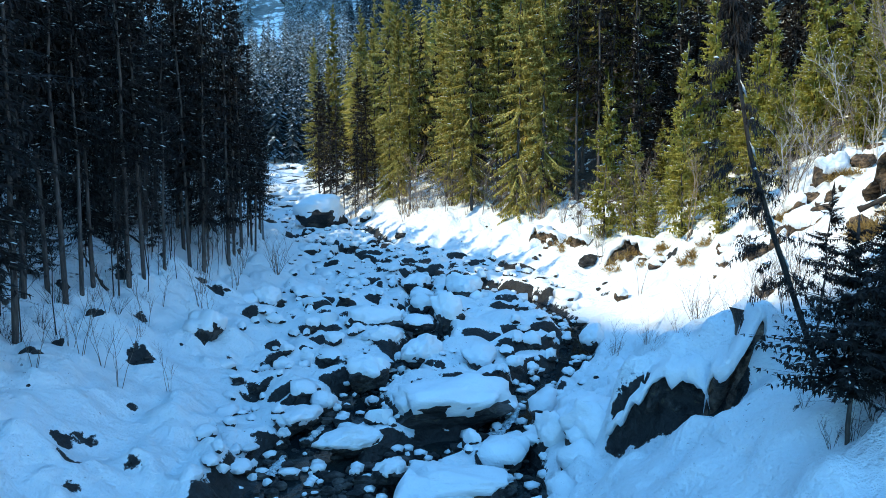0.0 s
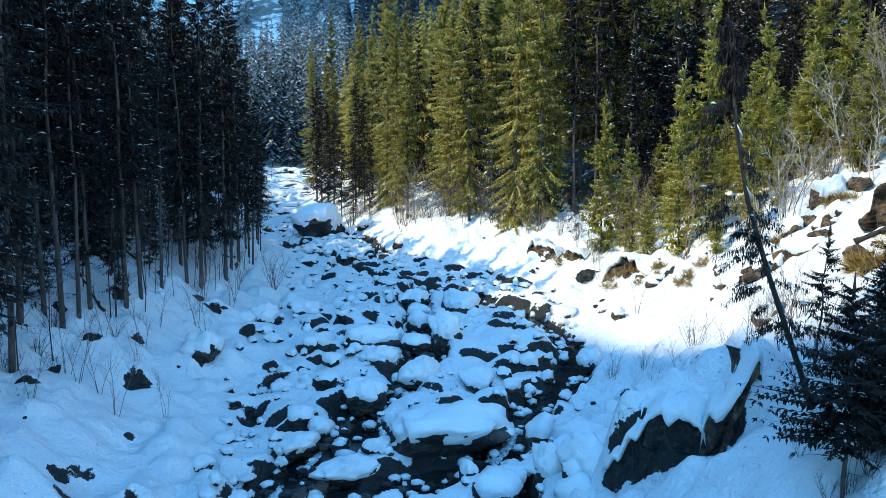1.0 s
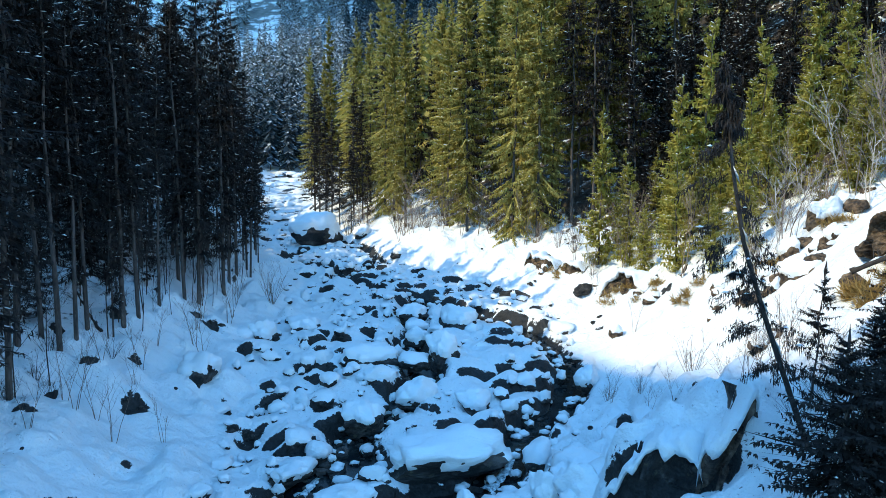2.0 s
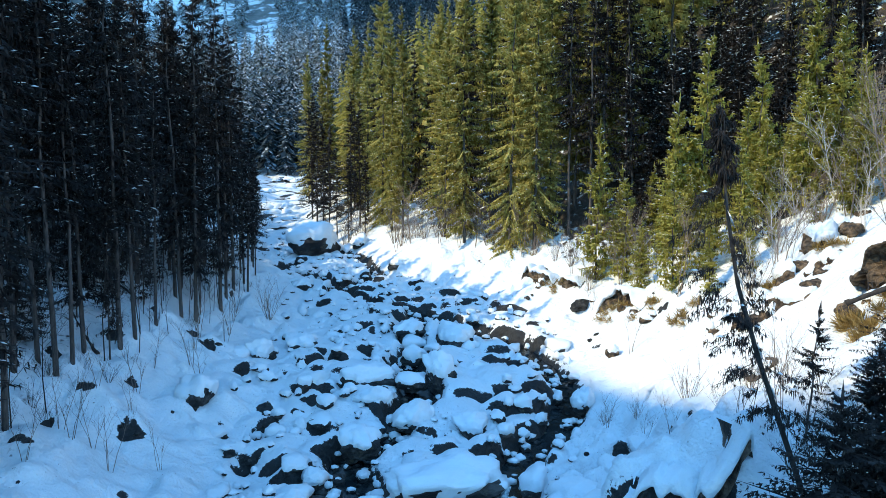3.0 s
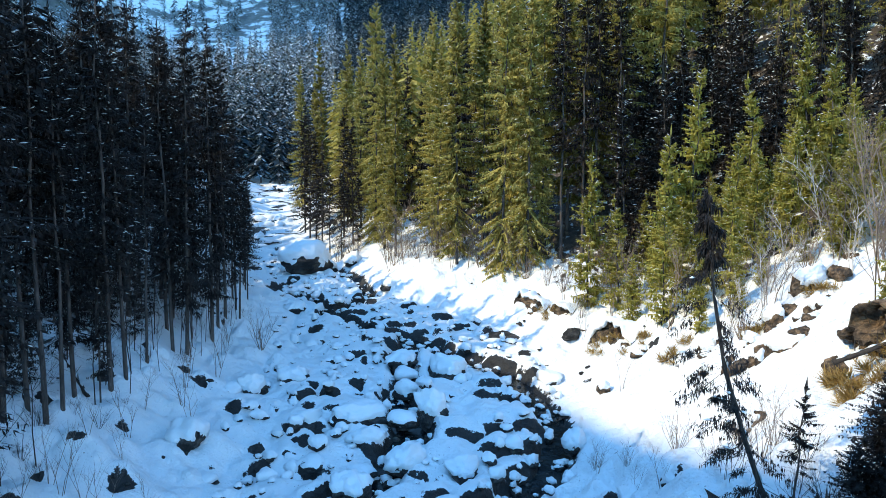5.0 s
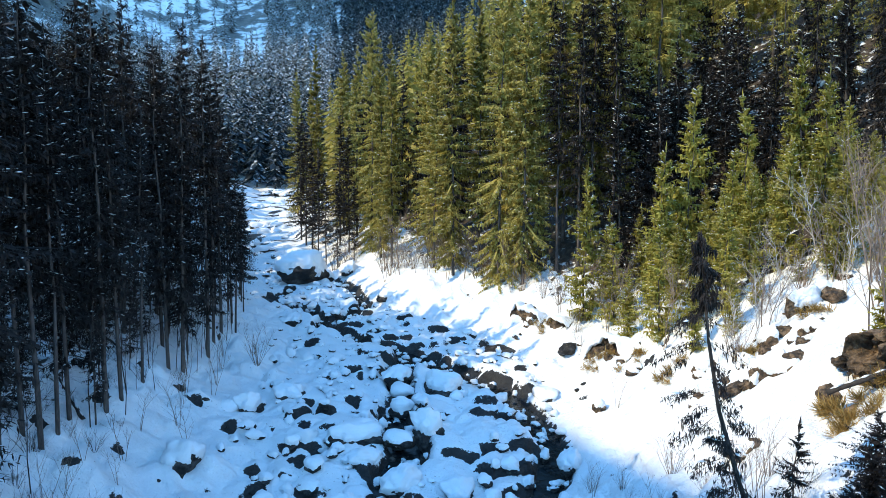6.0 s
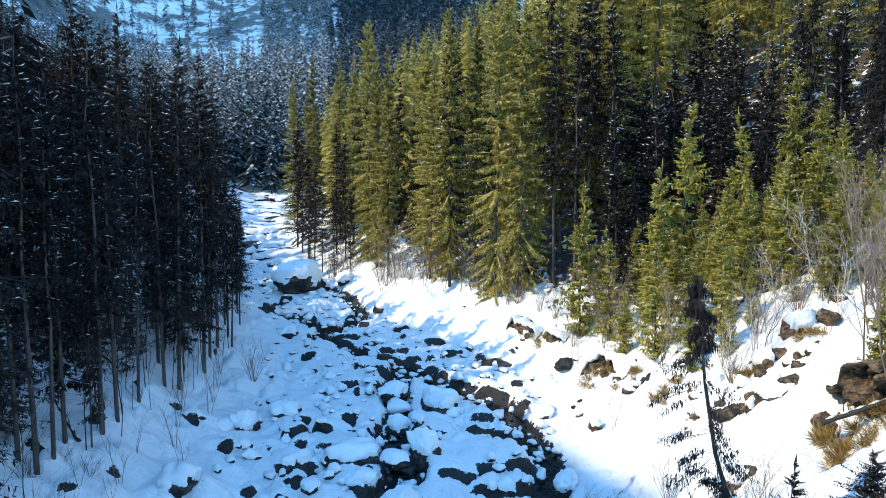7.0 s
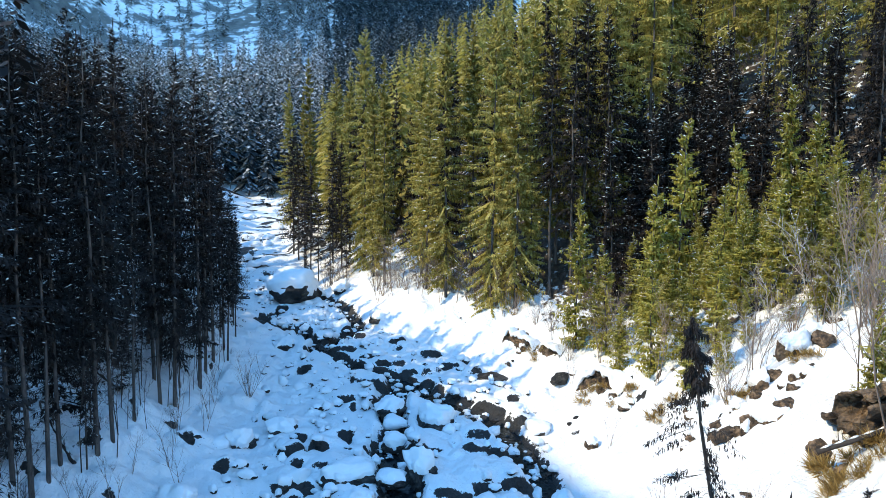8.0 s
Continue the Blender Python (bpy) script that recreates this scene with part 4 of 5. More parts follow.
    # the rest of the two woods, as far as single trees can be told apart
    for side in (-1, 1):
        made = 0
        for _ in range(3000):
            y = rng.uniform(24, 150) if side < 0 else rng.uniform(72, 150)
            edge = float(np.interp(y, LEFT_Y, LEFT_X)) - 8.5 if side < 0 else float(np.interp(y, RIGHT_Y, RIGHT_X)) + 8.5
            away = 34 * rng.random() ** 1.2 + (4 if side > 0 else 0)
            x = edge + side * away - (4 * float(soft(y, 58, 68)) if side < 0 else 0)
            if not free(x, y, 3.4 if side < 0 and away < 12 else 4.7):
                continue
            turn, lean = rng.uniform(0, 360), (rng.uniform(-2, 2), rng.uniform(-2, 2))
            if side < 0 and y > 62:
                plant(LIGHT[1], x, y, rng.uniform(15, 20) + 0.2 * away, 26, turn, lean, 1.45)
            elif side < 0 and away < 7:
                plant(DARK[rng.randrange(4)], x, y, rng.uniform(22, 29), 26, turn, lean)
            else:
                # trees near the edge get the shade-dark needles so the gaps look black
                plant(LIGHT[1 if side < 0 or away < 18 else rng.randrange(3)], x, y, rng.uniform(19, 30), 26, turn, lean)
            made += 1
            if made == (78 if side < 0 else 40):
                break
    return taken


def joined(name, kinds, places, label):
    """Many far trees in one mesh: each place is x, y, height, turn and kind."""
    V, F, M, mats, n = [], [], [], [], 0
    shapes = []
    for kind in kinds:
        for ob in kind.children:
            if ob.name.startswith("branch_snow"):
                continue
            me = ob.data
            v = np.empty(len(me.vertices) * 3)
            me.vertices.foreach_get("co", v)
            f = np.empty(len(me.loops), dtype=np.int64)
            me.loops.foreach_get("vertex_index", f)
            if me.materials[0] not in mats:
                mats.append(me.materials[0])
            shapes.append((kind, v.reshape(-1, 3), f.reshape(-1, 4), mats.index(me.materials[0])))
    for x, y, z, tall, turn, k in places:
        s = tall / 26
        c, d = math.cos(turn) * s, math.sin(turn) * s
        for kind, v, f, m in shapes:
            if kind is not kinds[k]:
                continue
            V.append(np.stack([x + v[:, 0] * c - v[:, 1] * d, y + v[:, 0] * d + v[:, 1] * c, z - 0.3 + v[:, 2] * s], 1))
            F.append(f + n)
            M.append(np.full(len(f), m, dtype=np.int32))
            n += len(v)
    V, F, M = np.concatenate(V), np.concatenate(F), np.concatenate(M)
    me = bpy.data.meshes.new(name)
    me.vertices.add(len(V))
    me.vertices.foreach_set("co", V.ravel())
    me.loops.add(F.size)
    me.loops.foreach_set("vertex_index", F.ravel())
    me.polygons.add(len(F))
    me.polygons.foreach_set("loop_start", np.arange(0, F.size, 4))
    me.polygons.foreach_set("material_index", M)
    for m in mats:
        me.materials.append(m)
    me.update(calc_edges=True)
    tagged(new(name, me), label, "forest", kind="stuff")


def scatter(rng, count, ylo, yhi, xlo, xhi, gap, taken, tall):
    """Free places for far trees; xlo and xhi give the sides at each y."""
    cells = {}
    for a, b in taken:
        cells.setdefault((int(a // gap), int(b // gap)), []).append((a, b))
    out = []
    for _ in range(count * 6):
        y = rng.uniform(ylo, yhi)
        x = rng.uniform(xlo(y), xhi(y))
        i, j = int(x // gap), int(y // gap)
        if any((x - a) ** 2 + (y - b) ** 2 < gap * gap for di in (-1, 0, 1) for dj in (-1, 0, 1) for a, b in cells.get((i + di, j + dj), [])):
            continue
        cells.setdefault((i, j), []).append((x, y))
        out.append((x, y, rng.uniform(*tall), rng.uniform(0, 6.283)))
        if len(out) == count:
            break
    zs = ground_shape(np.array([o[0] for o in out]), np.array([o[1] for o in out]))[0]
    return [(x, y, float(z), h, a) for (x, y, h, a), z in zip(out, zs)]


def build_far_wood(taken):
    rng = random.Random(33)

    def left_edge(y):
        return float(np.interp(y, LEFT_Y, LEFT_X)) - 9

    def right_edge(y):
        return float(np.interp(y, RIGHT_Y, RIGHT_X)) + 9

    # tall trees out of view on the left, added to shade the near banks
    near = scatter(rng, 150, -40, 25, lambda y: left_edge(y) - 44, lambda y: left_edge(y) - 6, 4.0, taken, (28, 33))
    near += scatter(rng, 130, 24, 60, lambda y: left_edge(y) - 70, lambda y: left_edge(y) - 12, 4.0, taken, (23, 30))
    near += scatter(rng, 190, 60, 215, lambda y: left_edge(y) - 75, lambda y: left_edge(y) - 4, 4.8, taken, (16, 23))
    bright = scatter(rng, 380, 112, 215, right_edge, lambda y: right_edge(y) + 80, 4.8, taken, (22, 30))
    slope = scatter(rng, 170, 47, 84, lambda y: 23 + max(0, 56 - y), lambda y: 0.72 * y, 3.5, taken, (14, 21))
    slope += scatter(rng, 120, 70, 112, lambda y: 26, lambda y: 36 + 0.5 * y, 4.3, taken + [p[:2] for p in slope], (18, 27))
    # slope trees nearer than 70 m get shade-dark needles, farther ones sunlit needles
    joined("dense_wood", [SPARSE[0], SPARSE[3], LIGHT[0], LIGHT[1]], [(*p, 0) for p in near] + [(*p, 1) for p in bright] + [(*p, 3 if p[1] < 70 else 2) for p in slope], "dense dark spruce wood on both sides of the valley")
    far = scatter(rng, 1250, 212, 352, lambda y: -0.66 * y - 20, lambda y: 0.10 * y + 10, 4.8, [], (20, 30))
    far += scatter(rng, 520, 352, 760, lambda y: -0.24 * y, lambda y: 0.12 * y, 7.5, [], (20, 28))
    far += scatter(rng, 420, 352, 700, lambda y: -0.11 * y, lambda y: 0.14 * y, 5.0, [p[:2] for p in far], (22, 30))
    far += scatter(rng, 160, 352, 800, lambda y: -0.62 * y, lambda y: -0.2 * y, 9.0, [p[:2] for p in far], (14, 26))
    # lower and right-hand trees get the bluish needles that imitate shade
    joined("far_forest", SPARSE, [(*p, 1 if p[1] + 14 * (i % 5) < 290 or p[0] > -0.14 * p[1] else 2) for i, p in enumerate(far)], "snow-frosted conifer forest on the mountainside, haze and shade in its colour")


build_far_wood(build_wood())
# ---- the slope and bank on the right ----
SLOPE_ROCKS = [
    (2, 14.6, 29.2, 0.5, 0.5, 0.6, 0, 0.25), 
    (3, 17.4, 35.2, 1.2, 0.7, 0.7, 25, 0.3),
    (2, 12.2, 43.9, 0.6, 0.5, 0.75, 15, 0.25), (0, 8.2, 53.4, 1.7, 1.2, 0.85, 5, 0.28),
]


def build_bank():
    ledge("rock_ledge", "broad dark rock wall on the bank under overhanging snow", "rock", [(6.1, 23.75, 1.2), (7.2, 22.7, 1.8), (8.1, 21.95, 1.9), (8.95, 21.3, 1.9)], ROCK, 3, 0.34, 0.3, 0.9, 0.2)
    ledge("rock_ledge", "large grey rock block on the bank under snow", "rock", [(8.7, 21.25, 1.8), (9.3, 20.8, 1.9), (9.9, 20.7, 1.5), (10.4, 20.85, 0.5)], ROCK_GREY, 8, 0.3, 0.3, 0.9, 0.15)
    ledge("earth_bank", "eroded brown earth bank under the snow", "bank", [(8.9, 66.2, 0.9), (10.2, 63.8, 1.5), (11.3, 62.3, 1.2)], ROCK_WARM, 12, 0.16, 0.3, 1.5, 0.04)
    ledge("earth_bank", "eroded brown earth bank under the snow", "bank", [(11.8, 61.9, 1.0), (13.3, 59.6, 1.1)], ROCK_WARM, 15, 0.16, 0.3, 1.5, 0.04)
    ledge("rock_ledge", "brown rocks and dry grass breaking through the sunny snow", "rock", [(13.3, 52.9, 0.9), (14.6, 50.5, 1.4), (15.3, 47.9, 0.9)], ROCK_WARM, 19, 0.16, 0.4, 1.5, 0.02)
    ledge("rock_outcrop", "steep brown rock outcrop with grass on the slope", "rock", [(19.8, 30.0, 0.2), (19.1, 28.7, 1.5), (19.0, 27.2, 2.7), (19.5, 25.6, 2.7), (20.2, 23.8, 2.2)], ROCK_WARM, 23, 0.06, 0.6, 2.4, 0.02, "rough earthy top", ROCK_WARM)
    rng = random.Random(63)
    for x, y, z, s in ((18.9, 24.8, 7.1, 0.9), (18.3, 26.2, 6.6, 0.7), (19.6, 23.6, 7.6, 1.1), (18.5, 28.6, 6.9, 0.6)):
        tagged(copy_thing(WARM[3], pose(x, y, z, 20, 0, 90 * s) @ Matrix.Diagonal((1.1 * s, s, s, 1))), "bare brown rock at the foot of the outcrop")
    for x, y, big in ((22.9, 37.8, 1.25), (20.1, 37.4, 0.9), (19.0, 36.9, 0.75), (18.8, 33.9, 1.1), (16.8, 37.0, 0.85), (21.5, 35.6, 0.7), (24.2, 38.6, 0.9), (17.6, 39.6, 0.7), (14.6, 29.4, 0.6)):
        for k in range(3):
            s = big * (1, 0.65, 0.5)[k]
            ob = lay(WARM[(0, 3, 1)[k]], x + (0, 0.9, -0.8)[k] * big + rng.gauss(0, 0.15), y + (0, -0.35, 0.3)[k] * big, s * rng.uniform(0.8, 1.15), s * 0.8, s * rng.uniform(0.75, 1.1), rng.uniform(0, 360), 0.44)
            tagged(ob, "brown rock breaking out of the steep sunny snow slope")
    lay(BIG[1], 5.9, 25.3, 1.5, 1.1, 1.1, -50, 0.3, "large dark rock with thick overhanging snow on the bank")
    lay(BIG[2], 4.7, 26.4, 1.0, 0.9, 1.0, 20, 0.3, "large dark rock with thick overhanging snow on the bank")
    rng = random.Random(37)
    for x, y, s in ((5.2, 24.3, 0.8), (6.9, 25.6, 0.9), (8.2, 24.6, 0.8), (9.4, 23.8, 0.7), (7.6, 27.2, 0.8), (9.0, 26.2, 0.9), (10.6, 25.0, 0.7), (8.4, 29.2, 0.9), (10.2, 27.8, 0.8), (11.6, 26.6, 0.6), (9.9, 30.4, 0.8), (11.6, 29.4, 0.7), (9.0, 32.6, 0.7), (11.0, 33.0, 0.6), (6.6, 29.8, 0.8), (12.4, 24.4, 0.5)):
        s *= rng.uniform(0.8, 1.2)
        lay(KINDS[rng.randrange(9)], x, y, 1.3 * s, s, 0.85 * s, rng.uniform(0, 360), rng.uniform(0.3, 0.42), "dark rock under thick snow on the near bank")
    lay(BIG[3], 6.4, 27.6, 1.6, 1.4, 1.1, 40, 0.4, "large dark rock under a smooth dome of snow")
    rng = random.Random(91)
    for x, y, n, spread in ((22.6, 38.2, 3, 0.8), (17.3, 37.0, 2, 0.8), (18.6, 34.4, 2, 0.7), (16.9, 38.6, 3, 0.8), (14.2, 49.4, 5, 0.9), (12.6, 55.8, 4, 0.7), (15.2, 45.6, 3, 0.6), (20.8, 34.8, 3, 0.6), (9.8, 63.2, 4, 0.9)):
        for i in range(n):
            s = rng.uniform(0.15, 0.46)
            lay(WARM[rng.randrange(4)], x + rng.gauss(0, spread), y + rng.gauss(0, spread * 0.7), s * rng.uniform(0.9, 1.6), s, s * rng.uniform(0.7, 1.3), rng.uniform(0, 360), rng.uniform(0.2, 0.42))
    for k, *rest in SLOPE_ROCKS:
        x, y, sx, sy, sz, turn, sink = rest
        lay(WARM[k], x, y, sx * 0.85, sy * 0.85, sz * 0.9, turn, sink + 0.1)
    lay(BARE[0], 6.9, 60.6, 2.0, 0.9, 0.7, 10, 0.3, "dark flat boulder lying on the snow")
    lay(BARE[1], 12.6, 56.0, 1.2, 0.9, 0.8, 50, 0.3, "dark broken rock on the sunny snow")


build_bank()


def leaning_spruce():
    """A thin spruce that leans over the slope: a dense brush at the top, drooping tufts below."""
    rng = random.Random(81)
    tree = thing("leaning_spruce", "thin leaning spruce with sparse drooping dark branches", "tree")
    base = ground_at(11.0, 18.9) - 0.1
    tree.location = (11.0, 18.9, base)
    axis = [np.array(p) - np.array([11.0, 18.9, base]) for p in ((11.25, 18.9, base - 0.6), (11.0, 18.9, base + 0.2), (9.6, 19.0, 7.3), (8.98, 19.1, 9.4), (8.7, 19.3, 11.4), (8.52, 19.4, 13.2), (8.45, 19.5, 14.8))]
    V, F = [], []
    tube(V, F, axis, [0.12, 0.095, 0.08, 0.068, 0.055, 0.03, 0.01], 8)
    heights = [p[2] for p in axis]

    def stem(z):
        return np.array([np.interp(z, heights, [q[k] for q in axis]) for k in range(3)])

    for _ in range(46):
        p = stem(rng.uniform(1.2, 8.5))
        a, size = rng.uniform(0, 6.283), rng.uniform(0.2, 0.8)
        q = p + np.array([math.cos(a), math.sin(a), rng.uniform(-0.4, 0.1)]) * size
        tube(V, F, [p, (p + q) / 2 + np.array([0, 0, 0.04]), q], [0.014, 0.01, 0.004], 3)
    part("trunk", V, F, DARK_BARK, tree, smooth=True)
    V, F, SV, SF = [], [], [], []
    top = heights[-1]
    for i in range(125):
        high = i < 46
        z = top - 0.1 - 2.2 * rng.random() if high else rng.uniform(1.6, top - 2.4)
        a = rng.uniform(0, 6.283)
        if not high and math.cos(a) > 0.35 and rng.random() < 0.75:
            continue
        size = rng.uniform(0.22, 0.52) * min(1, (top - z) / 0.9 + 0.25) if high else rng.uniform(0.5, 1.6)
        out, cross = np.array([math.cos(a), math.sin(a), 0]), np.array([-math.sin(a), math.cos(a), 0])
        p = stem(z)
        fall = 0.3 if high else rng.uniform(0.2, 0.6)

        def along(s, p=p, out=out, size=size, fall=fall):
            return p + out * size * s + np.array([0, 0, -size * fall * s * s])

        kite(V, F, p, unit(along(1.0) - p), float(np.linalg.norm(along(1.0) - p)), 0.02, rng)
        bare_to = 0.1 if high else rng.uniform(0.15, 0.55)
        for k in range(52):
            s = bare_to + (1 - bare_to) * rng.random()
            b = along(s) + cross * rng.gauss(0, 0.12 * size) + np.array([0, 0, rng.gauss(0, 0.05)])
            kite(V, F, b, unit(out * 0.5 + cross * rng.uniform(-1, 1) + np.array([0, 0, -0.5])), rng.uniform(0.08, 0.22), 0.017, rng)
            kite(V, F, b, unit(out * 0.1 + cross * rng.uniform(-0.3, 0.3) + np.array([0, 0, -1.0])), rng.uniform(0.1, 0.26) * (1.3 if high else 1), 0.016, rng)
        if not high and rng.random() < 0.35:
            lump(SV, SF, along(0.7) + np.array([0, 0, 0.03]), out * 0.16, cross * 0.06, 0.05)
    part("crown", V, F, SHADED, tree)
    for z in (7.4 - base, 9.5 - base, 11.3 - base, 6.2 - base):
        lump(SV, SF, stem(z) + np.array([0.06, -0.05, 0.05]), np.array([-0.12, 0, 0.28]), np.array([0, 0.1, 0]), 0.1)
    part("branch_snow", SV, SF, SNOW, tree, "patches of white snow on the trunk and branches", smooth=True)["kind"] = "stuff"


leaning_spruce()
GLOOM = [spruce(700 + k, 6, (0.30, 0.1, 0.4)[k], (1.9, 1.7, 1.2)[k], 0.16, 6, 11, 0.35, 0.26, SHADED, "small dark spruce standing in the shade on the bank", 40, fat=0.2, hanging=2, power=0.8, thin=(1, 1, 0.4)[k], dead=14) for k in range(3)]
for x, y, tall, k, turn in ((9.5, 14.9, 5.3, 0, 30), (13.0, 18.0, 3.4, 1, 110), (12.3, 16.4, 3.8, 1, 10), (14.4, 19.8, 3.4, 0, 250), (12.2, 17.6, 3.6, 0, 160), (12.9, 15.7, 4.0, 1, 200), (11.7, 15.3, 3.4, 1, 300), (13.7, 17.0, 4.0, 0, 95), (11.2, 16.2, 3.0, 1, 20), (10.6, 15.0, 3.6, 1, 220)):
    plant(GLOOM[k], x, y, tall, 6, turn, wide=1.2)
plant(GLOOM[2], 12.05, 20.7, 4.6, 6, 200, (0, -7), label="thin young spruce beside the leaning one")
plant(YOUNG[0], 20.1, 27.6, 5.5, 10, 70, wide=1.1, label="sunlit green fir above the rock outcrop")
plant(YOUNG[2], 21.8, 28.2, 8.5, 10, 10, wide=1.1, label="sunlit green fir above the rock outcrop")


# ---- bare shrubs and saplings ----
def bare_plant(name, label, seed, tall, stems, spread, twigs, material, category="shrub", thick=0.012):
    """Leafless stems that fork twice, with the foot at the origin."""
    rng = random.Random(seed)
    ob = thing(name, label, category, "bare shrubs along the banks")
    V, F = [], []

    def limb(p, way, size, r, depth):
        pts = [p]
        for k in range(3):
            way = unit(way + np.array([rng.uniform(-0.2, 0.2), rng.uniform(-0.2, 0.2), rng.uniform(-0.06, 0.14)]))
            pts.append(pts[-1] + way * size / 3)
        tube(V, F, pts, [r, r * 0.8, r * 0.6, r * 0.35], 3)
        if depth:
            for _ in range(twigs):
                s = rng.uniform(0.3, 1.0) * 3
                k = min(int(s), 2)
                q = pts[k] + (pts[k + 1] - pts[k]) * (s - k)
                a = rng.uniform(0, 6.283)
                side = unit(way + 0.9 * np.array([math.cos(a), math.sin(a), rng.uniform(-0.1, 0.5)]))
                limb(q, side, size * rng.uniform(0.3, 0.5), r * 0.5, depth - 1)

    for _ in range(stems):
        a = rng.uniform(0, 6.283)
        lean = spread * rng.random()
        limb(np.array([0.1 * math.cos(a), 0.1 * math.sin(a), -0.1]), unit(np.array([math.cos(a) * lean, math.sin(a) * lean, 1.0])), tall * rng.uniform(0.6, 1.05), thick * tall**0.5, 2)
    part("stem", V, F, material, ob)
    return ob


BUSH = bare_plant("bare_shrub", "leafless brown shrub growing out of the snow", 5, 1.9, 14, 0.8, 3, TWIG)
SAPLING = [bare_plant("bare_sapling", "thin leafless sapling standing in the snow", 7 + k, 2.6, 3, 0.25, 4, TWIG) for k in range(2)]
DARK_BUSH = bare_plant("bare_shrub", "dark leafless undergrowth at the foot of the trees", 9, 1.5, 9, 1.1, 3, DARK_BARK)
SNAG = [bare_plant("dead_sapling", "thin dead spruce pole with bare twigs in the shaded wood", 31 + k, 7.5, 1, 0.1, 7, DARK_BARK, "tree", 0.015) for k in range(3)]
POLE = [bare_plant("bare_tree", "slender leafless tree with pale twigs at the wood's edge", 17 + k, 6.5, 2, 0.2, 7, TWIG, "tree", 0.016) for k in range(3)]


RIME = bare_plant("frosted_tree", "small leafless tree with pale frosted twigs on the slope", 71, 4.6, 2, 0.15, 8, FROST_TWIG, "tree", 0.018)


def set_out(kind, x, y, scale, turn, label=""):
    ob = copy_thing(kind, pose(x, y, ground_at(x, y), 0, 0, turn) @ Matrix.Diagonal((scale, scale, scale, 1)))
    if label:
        tagged(ob, label)


lay(BARE[2], 8.9, 17.8, 0.45, 0.3, 0.35, 10, 0.3, "dark stone sticking out of the snow on the bank")
lay(BARE[1], 7.6, 19.2, 0.5, 0.35, 0.35, 100, 0.4, "dark stone sticking out of the snow on the bank")
for i, (x, y, s) in enumerate([(11.1, 16.5, 0.6), (10.2, 16.9, 0.5), (-2.4, 84.5, 1.7), (0.2, 82, 1.6), (2.6, 79.6, 1.9), (5.2, 77.6, 1.6), (7.6, 75, 1.5), (8.9, 73.2, 1.3), (-5.6, 88, 2.0), (12.2, 66, 1.3), (15.2, 60.5, 1.3), (17.6, 53.5, 1.5), (19.8, 41.5, 1.5), (21.5, 40.5, 1.6), (23.6, 39.8, 1.7), (14.2, 25.8, 0.9), (13.4, 27.0, 0.8), (12.7, 32.1, 1.1), (-13.9, 54.1, 1.5), (9.5, 35.3, 0.7), (10.4, 32.8, 0.6), (12.6, 28.0, 0.7), (-3.5, 86.5, 1.8), (1.6, 80.5, 1.8), (3.5, 78.5, 1.6), (6.5, 76.5, 1.5), (18.5, 37.5, 1.5), (-10.8, 95.2, 2.2), (14.0, 58.5, 1.2), (-4.4, 85.4, 2.1), (-1.4, 82.8, 2.0), (1.0, 81.2, 2.1), (4.4, 77.6, 2.0), (6.0, 75.6, 1.9), (8.2, 74.2, 1.8), (-12.4, 96.4, 2.4), (-13.6, 97.4, 2.2), (10.6, 70.0, 1.6), (13.4, 64.0, 1.5), (16.6, 57.6, 1.5), (26.4, 36.6, 2.0), (25.2, 34.6, 1.8), (28.0, 38.0, 2.2)]):
    set_out(BUSH, x, y, s, 47 * i)
for i, (x, y, s) in enumerate([(-16.8, 36.4, 1.1), (-17.0, 39.2, 0.9), (-16.2, 43.4, 1.2), (-15.8, 49.6, 1.3), (-16.4, 52.4, 1.0), (-15.0, 57.0, 1.2), (-16.9, 55.2, 1.2), (-17.4, 30.0, 1.0), (-16.6, 26.0, 0.9), (-15.9, 33.6, 0.7), (11.0, 29.5, 0.7), (10.1, 30.5, 0.6), (13.3, 25.0, 1.0), (11.9, 22.6, 0.8), (12.8, 23.6, 1.0), (9.2, 33.8, 0.7), (-15.6, 29.4, 0.9), (-14.4, 28.5, 1.0), (-16.2, 28.7, 1.0), (-14.0, 38.4, 1.2), (-13.1, 30.5, 0.8), (11.4, 23.8, 0.8), (12.0, 24.4, 0.9), (-15.5, 41, 1.2), (-16.5, 45, 1.3), (13.0, 42.5, 0.9), (-17.2, 33, 0.9), (-15.2, 47, 1.1)]):
    set_out(SAPLING[i % 2], x, y, s, 71 * i)
for i, (x, y, s) in enumerate([(-5.1, 84.2, 1.0), (-3.1, 82.0, 1.25), (0.4, 78.8, 0.9), (2.7, 77.0, 0.9), (4.6, 76.2, 1.0), (7.0, 74.3, 1.0), (9.5, 70.5, 0.9), (16.3, 51.2, 1.15), (20.1, 37.6, 0.9), (13.2, 62.8, 0.8), (17.2, 45.6, 1.0), (24.5, 38.5, 1.1), (25.8, 36.5, 1.3), (26.5, 34.0, 1.2), (15.8, 55.0, 0.9)]):
    set_out(POLE[i % 3], x, y, s, 53 * i)


